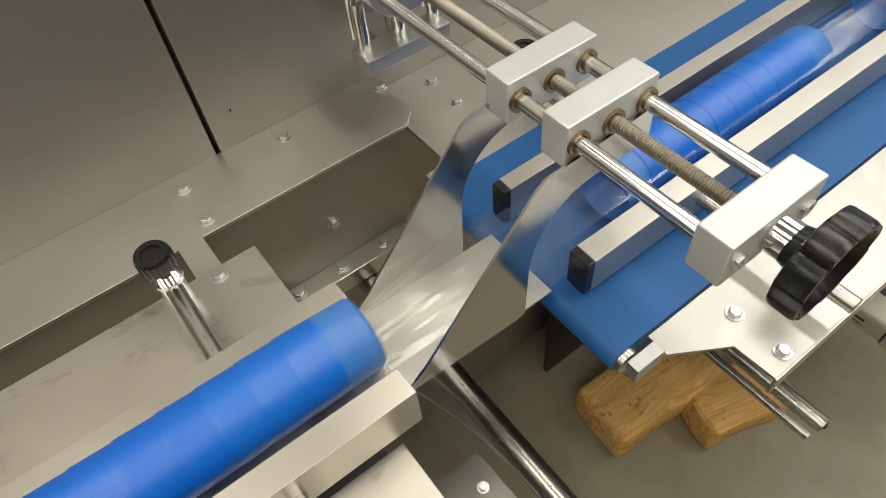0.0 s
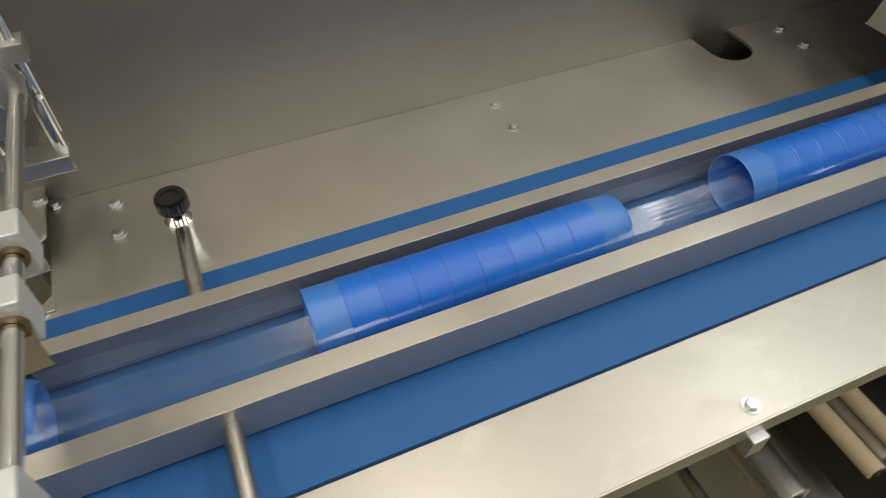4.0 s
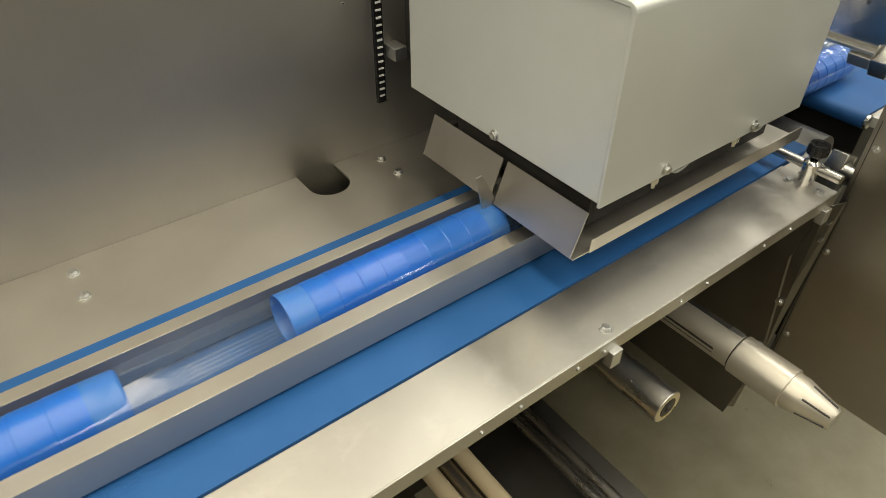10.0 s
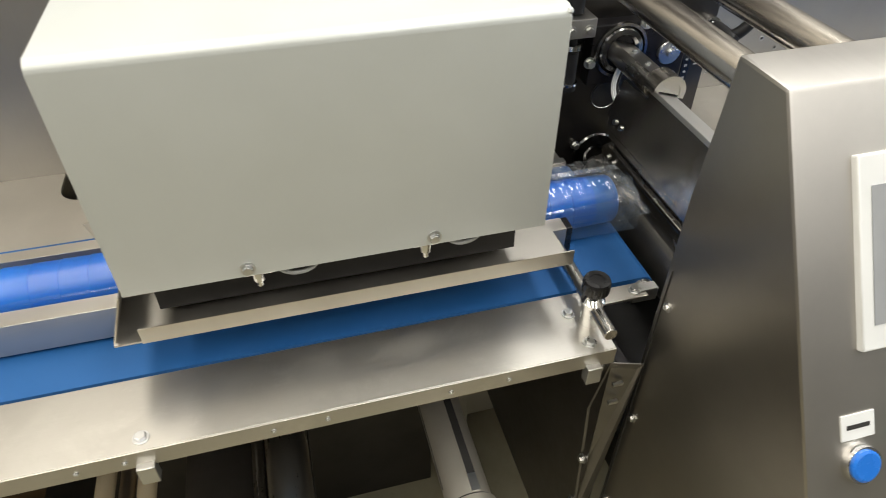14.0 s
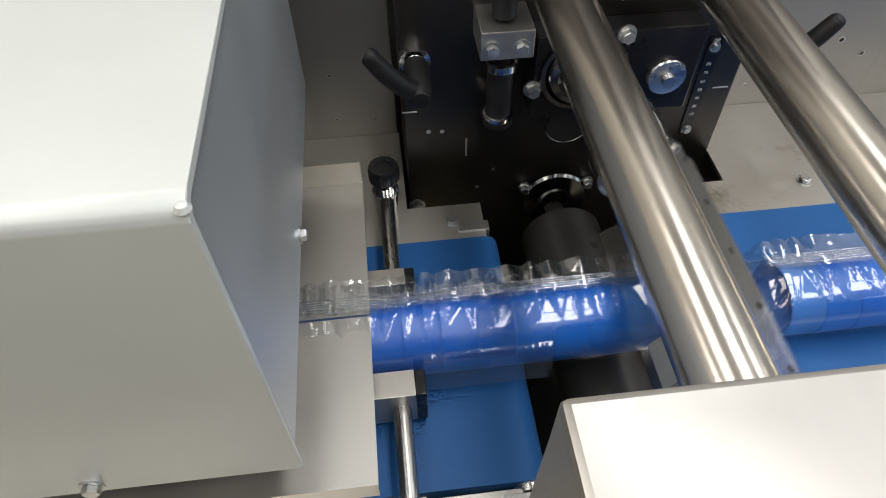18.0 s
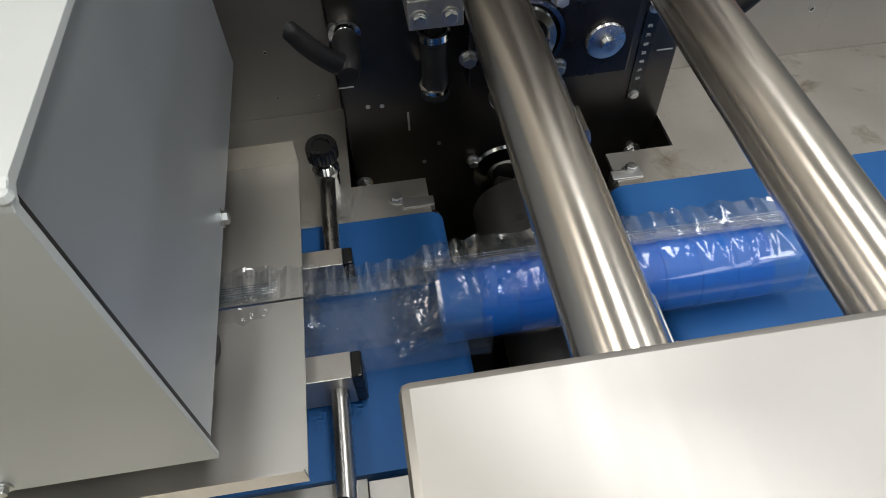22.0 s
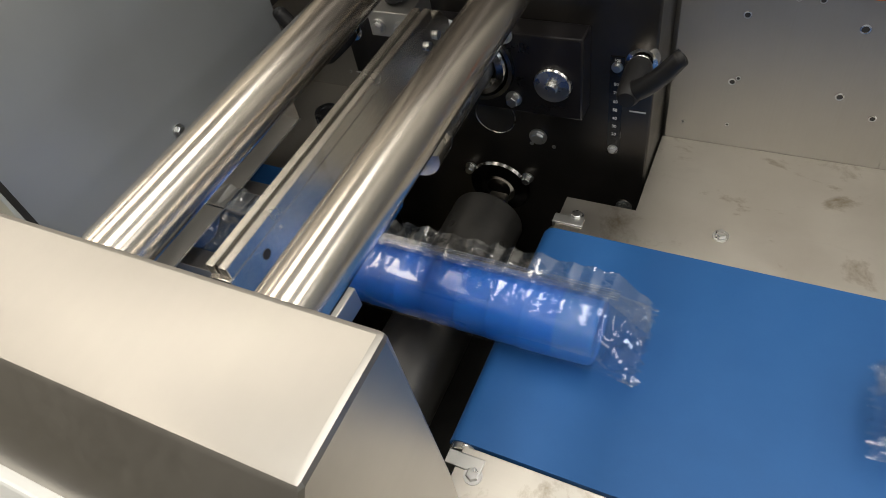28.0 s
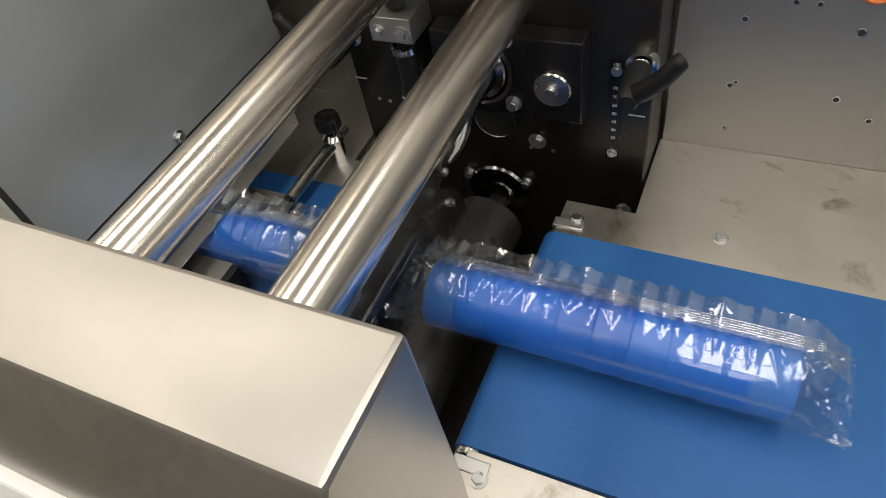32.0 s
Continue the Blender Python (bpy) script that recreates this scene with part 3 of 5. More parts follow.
def rail(label, y0, y1, x0, x1, z0=ZR0, z1=ZR1, caps=True):
    r = thing("guide_rail", label, "guide rail", (x0 + x1) / 2, (y0 + y1) / 2, z0, "guide rails")
    # shade put into the bar's colour; an added brighter strip serves as lit top
    world_part("bar", box(x0 + 0.008 * caps, x1 - 0.008 * caps, y0, y1, z0, z1 - 0.0012), RAIL_SHADED if caps else STEEL, r)
    world_part("lit_top", box(x0 + 0.008 * caps, x1 - 0.008 * caps, y0 - 0.0002, y1 + 0.0002, z1 - 0.0012, z1, 0.0003), STEEL, r, "thin steel strip added as the lit rail top")
    if caps:
        for a, b in ((x0, x0 + 0.008), (x1 - 0.008, x1)):
            world_part("end_cap", box(a, b, y0, y1, z0, z1, 0.0012), BLACK_PLASTIC, r, "black plastic end cap")
    return r


rail_front = rail("brushed steel guide rail in front of the products", -0.309, -0.2885, -0.502, 0.902)
rail_back = rail("brushed steel guide rail behind the products", -0.2095, -0.1935, -0.502, 0.902)
clamp(rail_back, -0.368, -0.195, -0.062, 0.945, -0.083)
clamp(rail_front, -0.365, -0.307, -0.452, 0.945, -0.412)
clamp(rail_front, 0.883, -0.307, -0.452, 0.945, -0.408)
clamp(rail_back, 0.884, -0.195, -0.062, 0.945, -0.086)

# ---- infeed with its pusher slot ----
infeed = thing("infeed_table", "brushed steel infeed table with a centre slot", "infeed table", -0.9, -0.25, 0.945)
ZI = 0.945
world_part("back_plate", box(-6.3, -0.690, -0.222, -0.10, ZI - 0.004, ZI, 0.0008), STEEL_STAINED, infeed)
world_part("back_skirt", box(-6.3, -0.690, -0.103, -0.100, ZI - 0.06, ZI - 0.004), STEEL_STAINED, infeed)
world_part("front_plate", box(-6.3, -0.690, -0.46, -0.325, ZI - 0.004, ZI, 0.0008), STEEL_STAINED, infeed)
world_part("slide_plate", box(-6.3, -0.672, -0.2525, -0.222, ZI - 0.004, ZI + 0.001, 0.0006), STEEL_STAINED, infeed)
world_part("slide_plate", box(-6.3, -0.668, -0.300, -0.2585, ZI - 0.004, ZI + 0.001, 0.0006), STEEL_STAINED, infeed)
world_part("bed", box(-6.3, -0.70, -0.45, -0.11, ZI - 0.05, ZI - 0.03), DARK, infeed)
hex_bolt(-0.729, -0.111, ZI, owner=infeed)
world_part("bracket", prism([(-0.72, -0.46), (-0.635, -0.46), (-0.622, -0.40), (-0.624, -0.318), (-0.70, -0.315)], "z", 0.797, 0.801), DARK_STEEL, infeed, "dark steel bracket under the infeed")
hex_bolt(-0.640, -0.345, 0.801, 0.004, 0.003, owner=infeed)
hex_bolt(-0.640, -0.375, 0.801, 0.004, 0.003, owner=infeed)
rail_ib = rail("brushed steel infeed rail with a rounded end", -0.236, -0.218, -6.3, -0.668, 0.958, 1.0, False)
rail_if = rail("brushed steel infeed rail with a rounded end", -0.325, -0.304, -6.3, -0.672, 0.958, 1.0, False)
TI = T
T = ZI
clamp(rail_ib, -0.763, -0.22, -0.095, 0.968, -0.111)
T = TI
world_part("rod", cyl((-0.765, -0.32, 0.972), (-0.765, -0.47, 0.972), 0.0065), STEEL_Y, rail_if)

def pusher():
    p = thing("pusher_finger", "blue plastic pusher finger in the infeed slot", "pusher", 0, 0, 0, "pusher fingers")
    part("finger", prism([(-0.003, -0.05), (0.005, -0.05), (0.004, 0.0), (0.003, 0.038), (0.0015, 0.041), (-0.001, 0.04)], "y", -0.0025, 0.0025), BLUE_FINGER, p)
    part("carrier", box(-0.012, 0.012, -0.0025, 0.0025, -0.06, -0.045), BLACK_PLASTIC, p)
    return p


ledge = thing("infeed_ledge", "bolted stainless steel ledge along the cabinet", "ledge", -0.8, 0.0, 0.94)
world_part("plate", prism([(-6.3, YW), (-0.485, YW), (-0.485, -0.045), (-0.50, -0.06), (-6.3, -0.056)], "z", 0.939, 0.943, 0.0006), STEEL_PLATE, ledge)
world_part("apron", box(-6.3, -0.505, -0.05, -0.047, 0.80, 0.938), STEEL_WALL, ledge)
world_part("bracket", box(-0.745, -0.722, -0.105, -0.05, 0.943, 0.9445), STEEL_PLATE, ledge)
for x in (-0.90, -0.712, -0.604, -0.489):
    hex_bolt(x, 0.006, 0.943, owner=ledge)
hex_bolt(-0.711, -0.044, 0.943, owner=ledge)
world_part("lower_strip", box(-0.70, -0.515, -0.075, -0.05, 0.775, 0.80, 0.001), STEEL, ledge)
for x in (-0.665, -0.61, -0.555):
    hex_bolt(x, -0.062, 0.80, 0.006, 0.004, (0, 0, 1), ledge)
hex_bolt(-0.60, -0.05, 0.86, 0.005, 0.005, (0, -1, 0), ledge, True, "screw")
world_part("cross_shaft", cyl((-0.585, -0.05, 0.76), (-0.585, -0.42, 0.76), 0.014), STEEL_Y, ledge)
hex_bolt(-0.485, 0.023, T, owner=table)

# ---- film former with its width adjuster ----
former = thing("film_former", "folded stainless steel film former with two side wings", "film former", -0.58, YC, 0.93)


def wing(y, flip):
    curve = [(-0.494 - 0.055 * math.sin(a), 0.985 + 0.062 * math.cos(a)) for a in [k * math.pi / 2 / 8 for k in range(9)]]
    pts = [(-0.667, 0.934), (-0.645, 0.953), (-0.546, 1.068), (-0.538, 1.074), (-0.44, 1.079), (-0.44, 1.05), (-0.46, 1.048)] + curve + [(-0.551, 0.93), (-0.56, 0.928)]
    return prism(pts, "y", y, y + 0.002)


world_part("wing", wing(-0.293, 1), WING_STEEL, former)
world_part("wing", wing(-0.2135, -1), WING_STEEL, former)
world_part("chute", prism([(-0.667, 0.932), (-0.52, 0.928), (-0.52, 0.930), (-0.667, 0.934)], "y", -0.291, -0.2135), STEEL_PLATE, former)

adjuster = thing("width_adjuster", "aluminium width adjuster with spindle and black handwheel", "adjuster", -0.478, -0.2, 1.0)
ZS, XL, XR, XM = 1.086, -0.509, -0.447, -0.478


def adj_block(y0, y1, name="block"):
    b = world_part(name, box(-0.519, -0.437, y0, y1, 1.068, 1.103, 0.0016), ALU, adjuster)
    return b


def bush(x, y, r0, r1):
    return lathe([(r0, 0), (r0, 0.0025), (r1, 0.0025), (r1, -0.002)], (x, y, ZS), (0, -1, 0), 24)


for y0, y1 in ((-0.2335, -0.209), (-0.2895, -0.266)):
    adj_block(y0, y1)
    for x in (XL, XM, XR):
        world_part("bushing", bush(x, y0, 0.0062, 0.0092), BRONZE, adjuster, "bronze bushing")
adj_block(-0.411, -0.387)
for x in (-0.508, -0.448):
    world_part("screw", lathe([(0, 0.001), (0.003, 0.001), (0.003, 0.0025), (0.0058, 0.0025), (0.0058, -0.001)], (x, -0.411, ZS - 0.002), (0, -1, 0), 16), ZINC, adjuster)
for x in (XL, XR):
    world_part("guide_rod", cyl((x, -0.388, ZS), (x, 0.02, ZS), 0.0058), CHROME, adjuster)


def spindle():
    bm = bmesh.new()
    seg = 14
    y0, y1, r0, r1 = -0.388, 0.02, 0.0046, 0.0056
    rings = []
    steps = 380
    for k in range(steps + 1):
        y = y0 + (y1 - y0) * k / steps
        r = r1 if k % 2 else r0
        rings.append([bm.verts.new((XM + r * math.cos(2 * math.pi * j / seg), y, ZS + r * math.sin(2 * math.pi * j / seg))) for j in range(seg)])
    for a, b in zip(rings, rings[1:]):
        for j in range(seg):
            l = (j + 1) % seg
            bm.faces.new((a[j], a[l], b[l], b[j]))
    return bm


world_part("spindle", spindle(), THREAD, adjuster, "worn threaded spindle", smooth=30)
world_part("round_flange", cyl((XM, -0.052, 1.089), (XM, -0.028, 1.089), 0.0375, seg=64, bevel=0.0015), ALU_DULL, adjuster)
for dx in (-0.026, 0.026):
    world_part("screw", cyl((XM + dx * 0.6, -0.0545, 1.078), (XM + dx * 0.6, -0.051, 1.078), 0.0045, seg=16), ZINC, adjuster)
for x in (-0.516, -0.440):
    world_part("lug", box(x - 0.010, x + 0.010, -0.030, -0.008, 1.100, 1.116, 0.0012), ALU_DULL, adjuster)
    world_part("column", cyl((x, -0.019, 1.03), (x, -0.019, 1.36), 0.0058), CHROME, adjuster)
world_part("lift_spindle", cyl((XM, -0.0175, 1.02), (XM, -0.0175, 1.34), 0.0050), THREAD, adjuster)
for x in (-0.516, -0.478, -0.440):
    world_part("post", cyl((x, -0.032, 1.02), (x, -0.032, 1.07), 0.006), CHROME, adjuster)
world_part("foot_block", box(-0.525, -0.433, -0.050, -0.022, 1.006, 1.022, 0.0012), ALU_DULL, adjuster)
world_part("support", box(-0.490, -0.466, -0.022, YW, 1.000, 1.012), STEEL_WALL, adjuster)
world_part("collar", cyl((XM, -0.411, ZS), (XM, -0.430, ZS), 0.0125, bevel=0.001), CHROME, adjuster)


def handwheel(p, r=0.042):
    """A lobed handwheel about the y axis with a dished face."""
    bm = bmesh.new()
    n = 112
    prof = [(0.30, 0.0), (0.36, -0.004), (0.42, -0.018), (0.80, -0.020), (0.98, -0.023), (1.0, -0.027), (1.0, -0.046), (0.97, -0.050), (0.86, -0.050), (0.80, -0.046), (0.66, -0.034), (0.2, -0.032), (0.0, -0.032)]
    rings = []
    for f, d in prof:
        if f == 0:
            rings.append([bm.verts.new((p[0], p[1] + d * 0.62, p[2]))])
            continue
        ring = []
        for k in range(n):
            a = 2 * math.pi * k / n
            lobe = 1 - (0.15 * max(0, math.cos(8 * a)) ** 2 if f >= 0.95 else 0)
            ring.append(bm.verts.new((p[0] + r * f * lobe * math.cos(a), p[1] + d * 0.62, p[2] + r * f * lobe * math.sin(a))))
        rings.append(ring)
    for a, b in zip(rings, rings[1:]):
        for k in range(n):
            l = (k + 1) % n
            bm.faces.new((a[k], a[l], b[0]) if len(b) == 1 else (a[k], a[l], b[l], b[k]))
    return bm


world_part("handwheel", handwheel((XM, -0.4185, ZS), 0.0335), BLACK_PLASTIC, adjuster, "black lobed plastic handwheel")

# ---- sealing unit: grey housing over split plates ----
seal = thing("sealing_unit", "light grey housing over split steel tray plates", "sealing unit", 0.64, -0.25, 1.0)
outer = [(-0.377 + 0.008 * math.cos(a), 1.243 + 0.008 * math.sin(a)) for a in [math.pi - k * math.pi / 12 for k in range(7)]]
inner = [(-0.377 + 0.004 * math.cos(a), 1.243 + 0.004 * math.sin(a)) for a in [math.pi / 2 + k * math.pi / 12 for k in range(7)]]
world_part("cover", prism([(-0.385, 1.043)] + outer + [(-0.045, 1.251), (-0.045, 1.247)] + inner + [(-0.381, 1.043)], "x", 0.452, 0.829, 0.0010), GREY_PAINT, seal, "light grey folded cover")
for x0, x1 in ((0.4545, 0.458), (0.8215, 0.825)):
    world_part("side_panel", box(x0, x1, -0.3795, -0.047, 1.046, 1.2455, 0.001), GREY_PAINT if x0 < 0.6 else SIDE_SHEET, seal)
world_part("corner_gap", box(0.8252, 0.8262, -0.3812, -0.3750, 1.05, 1.2445), DARK, seal)
world_part("weld_bead", lathe([(0, -0.003), (0.002, -0.002), (0.003, 0), (0.002, 0.002), (0, 0.003)], (0.8275, -0.3825, 1.2475), (0, 0, 1), 12), GREY_PAINT, seal)
# a solid dark block fills the hollow of the cover
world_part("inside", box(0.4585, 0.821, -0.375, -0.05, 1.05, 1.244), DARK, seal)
for x, y, n in ((0.556, -0.385, (0, -1, 0)), (0.721, -0.385, (0, -1, 0)), (0.4545, -0.218, (-1, 0, 0)), (0.825, -0.223, (1, 0, 0))):
    hex_bolt(x, y, 1.052, 0.005, 0.004, n, seal)
for y0, y1 in ((-0.382, -0.2512), (-0.2494, -0.1105)):
    world_part("tray_plate", box(0.428, 0.8655, y0, y1, 0.984, 0.986), STEEL_PLATE, seal)
    world_part("end_flap", prism([(0.427, 0.985), (0.4285, 0.984), (0.447, 1.036), (0.4455, 1.037)], "y", y0 + 0.004, y1 - 0.002), STEEL, seal)
world_part("front_flange", box(0.452, 0.866, -0.3835, -0.382, 0.984, 1.002), STEEL, seal)
world_part("back_flange", box(0.452, 0.8655, -0.1105, -0.109, 0.984, 1.0105), STEEL, seal)
world_part("slit_plate", prism([(0.400, 1.030), (0.408, 1.031), (0.434, 0.985), (0.436, 0.95), (0.420, 0.95)], "y", -0.2522, -0.2498), STEEL, seal)
for x, r in ((0.598, 0.018), (0.752, 0.016)):
    pts = [(x + r * math.cos(a), -0.376, 1.044 + 0.75 * r * math.sin(a)) for a in [math.pi + math.pi * k / 10 for k in range(11)]]
    world_part("hose", pipe(pts, 0.0022, 10, 2), HOSE, seal, "clear air hose loop", smooth=60)
world_part("fin_wheel", lathe([(0, 0.014), (0.024, 0.014), (0.029, 0.011), (0.030, 0.003), (0.026, 0)], (0.780, -0.286, 0.988), (0, 0, 1), 40), RUBBER, seal, "black rubber fin wheel")
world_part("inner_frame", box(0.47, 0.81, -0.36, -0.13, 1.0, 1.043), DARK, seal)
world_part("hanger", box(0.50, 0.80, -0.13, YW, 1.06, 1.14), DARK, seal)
for x in (0.562, 0.716):
    world_part("fitting", lathe([(0, 0), (0.003, 0), (0.003, 0.006), (0.0055, 0.007), (0.0055, 0.018), (0.004, 0.022), (0.004, 0.03)], (x, -0.370, 1.018), (0, 0, 1), 16), CHROME, seal)
    world_part("fitting", cyl((x - 0.012, -0.370, 1.034), (x + 0.012, -0.370, 1.034), 0.0032, seg=12), CHROME, seal)
scale_strip = thing("scale", "black height scale strip with white marks", "scale", 0.453, YW - 0.01, 1.07)
world_part("strip", box(0.446, 0.460, YW - 0.006, YW, 0.995, 1.148, 0.0008), BLACK_PLASTIC, scale_strip)
world_part("pointer", box(0.462, 0.482, YW - 0.030, YW, 1.062, 1.080, 0.001), ALU_DULL, scale_strip, "small aluminium pointer bracket")
for k in range(14):
    world_part("mark", box(0.449, 0.457, YW - 0.0072, YW - 0.0061, 1.005 + k * 0.0102, 1.0075 + k * 0.0102), WHITE, scale_strip)

# ---- cross sealing station ----
JX0 = 1.063
station = thing("jaw_station", "black gear plate of the rotary cross sealing station", "machine plate", 1.06, -0.04, 0.6)
world_part("plate", box(0.907, 1.222, -0.043, YW + 0.003, 0.5, 1.45, 0.002), BLACK_PLATE, station)
world_part("slide_block", box(1.02, 1.165, -0.068, -0.043, 1.005, 1.090, 0.002), BLACK_BLOCK, station)
for x, z in ((0.915, 0.88), (1.204, 0.878)):
    hex_bolt(x, -0.043, z, 0.0065, 0.006, (0, -1, 0), station)
world_part("disc", lathe([(0, 0.012), (0.006, 0.012), (0.006, 0.006), (0.0165, 0.005), (0.0175, 0.003), (0.0175, 0)], (1.138, -0.068, 1.043), (0, -1, 0), 40), ZINC, station)
for x, s in ((0.920, -1), (1.211, 1)):
    world_part("washer", lathe([(0, 0.016), (0.0085, 0.016), (0.0085, 0.010), (0.0135, 0.009), (0.0138, 0.002), (0.0138, 0)], (x, -0.043, 1.064), (0, -1, 0), 28), CHROME, station, "bright steel washer")
    lever = world_part("clamp_lever", lathe([(0, 0.062), (0.007, 0.061), (0.0095, 0.056), (0.0105, 0.044), (0.0115, 0.020), (0.0105, 0.014)], (x, -0.043, 1.064), (0, -1, 0), 28), LEVER, station, "black plastic clamping lever")
    world_part("grip", pipe([(x - s * 0.001, -0.088, 1.062), (x + s * 0.010, -0.096, 1.0715), (x + s * 0.025, -0.100, 1.089), (x + s * 0.036, -0.101, 1.105), (x + s * 0.0375, -0.101, 1.107)], 0.0090, seg=20, tip=0.0064), LEVER, lever, smooth=60)
    world_part("mark", box(x - 0.014 if s < 0 else x - 0.009, x + 0.000 if s < 0 else x + 0.006, -0.0438, -0.0431, 1.0045, 1.0057), WHITE, station)
world_part("scale_strip", box(1.1828, 1.1952, -0.0445, -0.043, 0.951, 1.062), BLACK_PLASTIC, station, "black scale strip with white numerals")
for k, figure in enumerate(("20", "30", "40", "50", "60", "70", "80")):
    numeral(figure, 0.0045, (1.189, -0.0448, 0.976 + k * 0.0096), WHITE, station)
numeral("100", 0.0042, (1.189, -0.0448, 1.0585), WHITE, station)
for z in (0.957, 1.052):
    hex_bolt(1.189, -0.0445, z, 0.0038, 0.003, (0, -1, 0), station, True, "screw")
world_part("bearing_ring", lathe([(0.020, 0.004), (0.024, 0.008), (0.030, 0.006), (0.034, 0.0), (0.034, -0.004)], (JX0, -0.068, 1.054), (0, -1, 0), 48), BEARING, station)
world_part("bearing_ring", lathe([(0.033, 0.0), (0.034, 0.004), (0.038, 0.004), (0.039, 0.0)], (JX0, -0.068, 1.054), (0, -1, 0), 48), BEARING, station)
for dx, dz in ((-0.036, -0.012), (0.026, 0.028), (0.03, -0.028)):
    hex_bolt(JX0 + dx * 1.2, -0.068, 1.054 + dz * 1.2, 0.006, 0.007, (0, -1, 0), station)
world_part("bearing_ring", lathe([(0.014, 0.004), (0.020, 0.006), (0.028, 0.004), (0.034, 0.003), (0.036, 0.0)], (JX0, -0.046, 0.875), (0, -1, 0), 48), BEARING, station)
for dx in (-0.034, 0.034):
    hex_bolt(JX0 + dx, -0.045, 0.895, 0.005, 0.007, (0, -1, 0), station)
world_part("bore", cyl((1.066, -0.0445, 0.975), (1.066, -0.043, 0.975), 0.021, seg=40), DARK, station)
world_part("bore_lip", lathe([(0.021, 0), (0.0222, 0.001), (0.0222, -0.001)], (1.066, -0.0435, 0.975), (0, -1, 0), 40), STEEL_Y, station)
for x, z in ((0.930, 0.980), (0.943, 0.979), (0.995, 0.923), (0.979, 0.900), (1.026, 1.087), (1.095, 1.105), (1.104, 0.945), (1.128, 0.945)):
    world_part("tapped_hole", cyl((x, -0.0436, z), (x, -0.043, z), 0.0022, seg=10), ZINC, station)
hex_bolt(1.112, -0.045, 0.957, 0.007, 0.004, (0, -1, 0), station)
world_part("pin", box(0.9655, 0.9675, -0.0436, -0.043, 0.945, 0.968), ZINC, station)
world_part("spring_block", box(0.970, 1.013, -0.086, -0.043, 1.084, 1.109, 0.001), ALU_DULL, station)
for x in (0.979, 1.003):
    hex_bolt(x, -0.086, 1.094, 0.0055, 0.004, (0, -1, 0), station)
world_part("spring_post", lathe([(0, 0), (0.013, 0), (0.013, 0.006), (0.011, 0.008), (0.011, 0.055), (0.013, 0.057), (0.013, 0.062), (0.007, 0.064), (0.007, 0.08)], (0.991, -0.066, 1.005), (0, 0, 1), 24), RUBBER, station)
for z, h1 in ((1.0635, 0.007), (1.012, 0.004)):
    world_part("collar", lathe([(0.0115, 0), (0.0138, 0.0006), (0.0138, h1), (0.0115, h1 + 0.0006)], (0.991, -0.066, z), (0, 0, 1), 28), CHROME, station, "bright steel collar")
world_part("upper_post", cyl((0.991, -0.066, 1.112), (0.991, -0.066, 1.2), 0.010), RUBBER, station)

for x, z in ((1.0135, 1.167), (1.126, 1.164)):
    tube = thing("tie_tube", "polished steel tie tube across the station", "tube", x, -0.2, z, "tie tubes")
    world_part("tube", cyl((x, -0.49, z), (x, YW + 0.01, z), 0.0182, seg=64), POLISHED, tube)
    world_part("flange", cyl((x, YW - 0.077, z), (x, YW - 0.072, z), 0.027, seg=48, bevel=0.001), STEEL_Y, tube)

console = thing("control_console", "brushed steel operator console with touch panel and buttons", "control console", 1.07, -0.55, 0.55)
SLOPE0, SDIR, SNOR = Vector((0, -0.506, 1.231)), Vector((0, -0.528, -0.849)), Vector((0, -0.849, 0.528))
prof = [(-0.450, 1.231), (-0.506, 1.231), (-0.686, 0.942), (-0.686, 0.55), (-0.446, 0.55), (-0.446, 1.10)]
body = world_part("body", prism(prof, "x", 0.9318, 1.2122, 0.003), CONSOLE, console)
body.data.materials.append(CONSOLE_SHADED)
# faces towards either end take the darkened steel
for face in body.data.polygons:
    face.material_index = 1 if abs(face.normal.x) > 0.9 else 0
world_part("end_seam", box(0.9308, 0.9316, -0.4528, -0.4518, 0.56, 1.02), DARK, console)


def on_slope(x0, x1, s0, s1, h0, h1, bevel=0.0, bm=None):
    """A block on the console's sloping face: along x, down the slope, out of the face."""
    bm = bm or bmesh.new()
    first = len(bm.verts)
    tmp = box(x0, x1, s0, s1, h0, h1, bevel, bm=bm)
    for v in list(bm.verts)[first:]:
        x, d, h = v.co
        v.co = SLOPE0 + SDIR * d + SNOR * h + Vector((x, 0, 0))
    return bm


def slope_point(x, d, h):
    return SLOPE0 + SDIR * d + SNOR * h + Vector((x, 0, 0))


panel = world_part("touch_panel", on_slope(0.978, 1.168, 0.050, 0.191, -0.001, 0.006, 0.0015), WHITE, console, "off-white touch panel frame")
world_part("panel_border", on_slope(0.988, 1.158, 0.072, 0.172, 0.0062, 0.0068), plain("grey_border", (0.30, 0.31, 0.32), (0.33, 0.34, 0.35), 0.35), panel)
world_part("screen", on_slope(1.004, 1.142, 0.079, 0.165, 0.007, 0.0074), SCREEN, panel, "lit blue screen")
world_part("screen_window", on_slope(1.018, 1.128, 0.090, 0.142, 0.0076, 0.0078), SCREEN_PALE, panel)
for k in range(4):
    world_part("screen_button", on_slope(1.018 + k * 0.029, 1.040 + k * 0.029, 0.149, 0.160, 0.0076, 0.0078), SCREEN_PALE, panel)
for k in range(3):
    world_part("screen_text", on_slope(1.024, 1.08 - k * 0.012, 0.100 + k * 0.012, 0.104 + k * 0.012, 0.0079, 0.0080), SCREEN, panel)
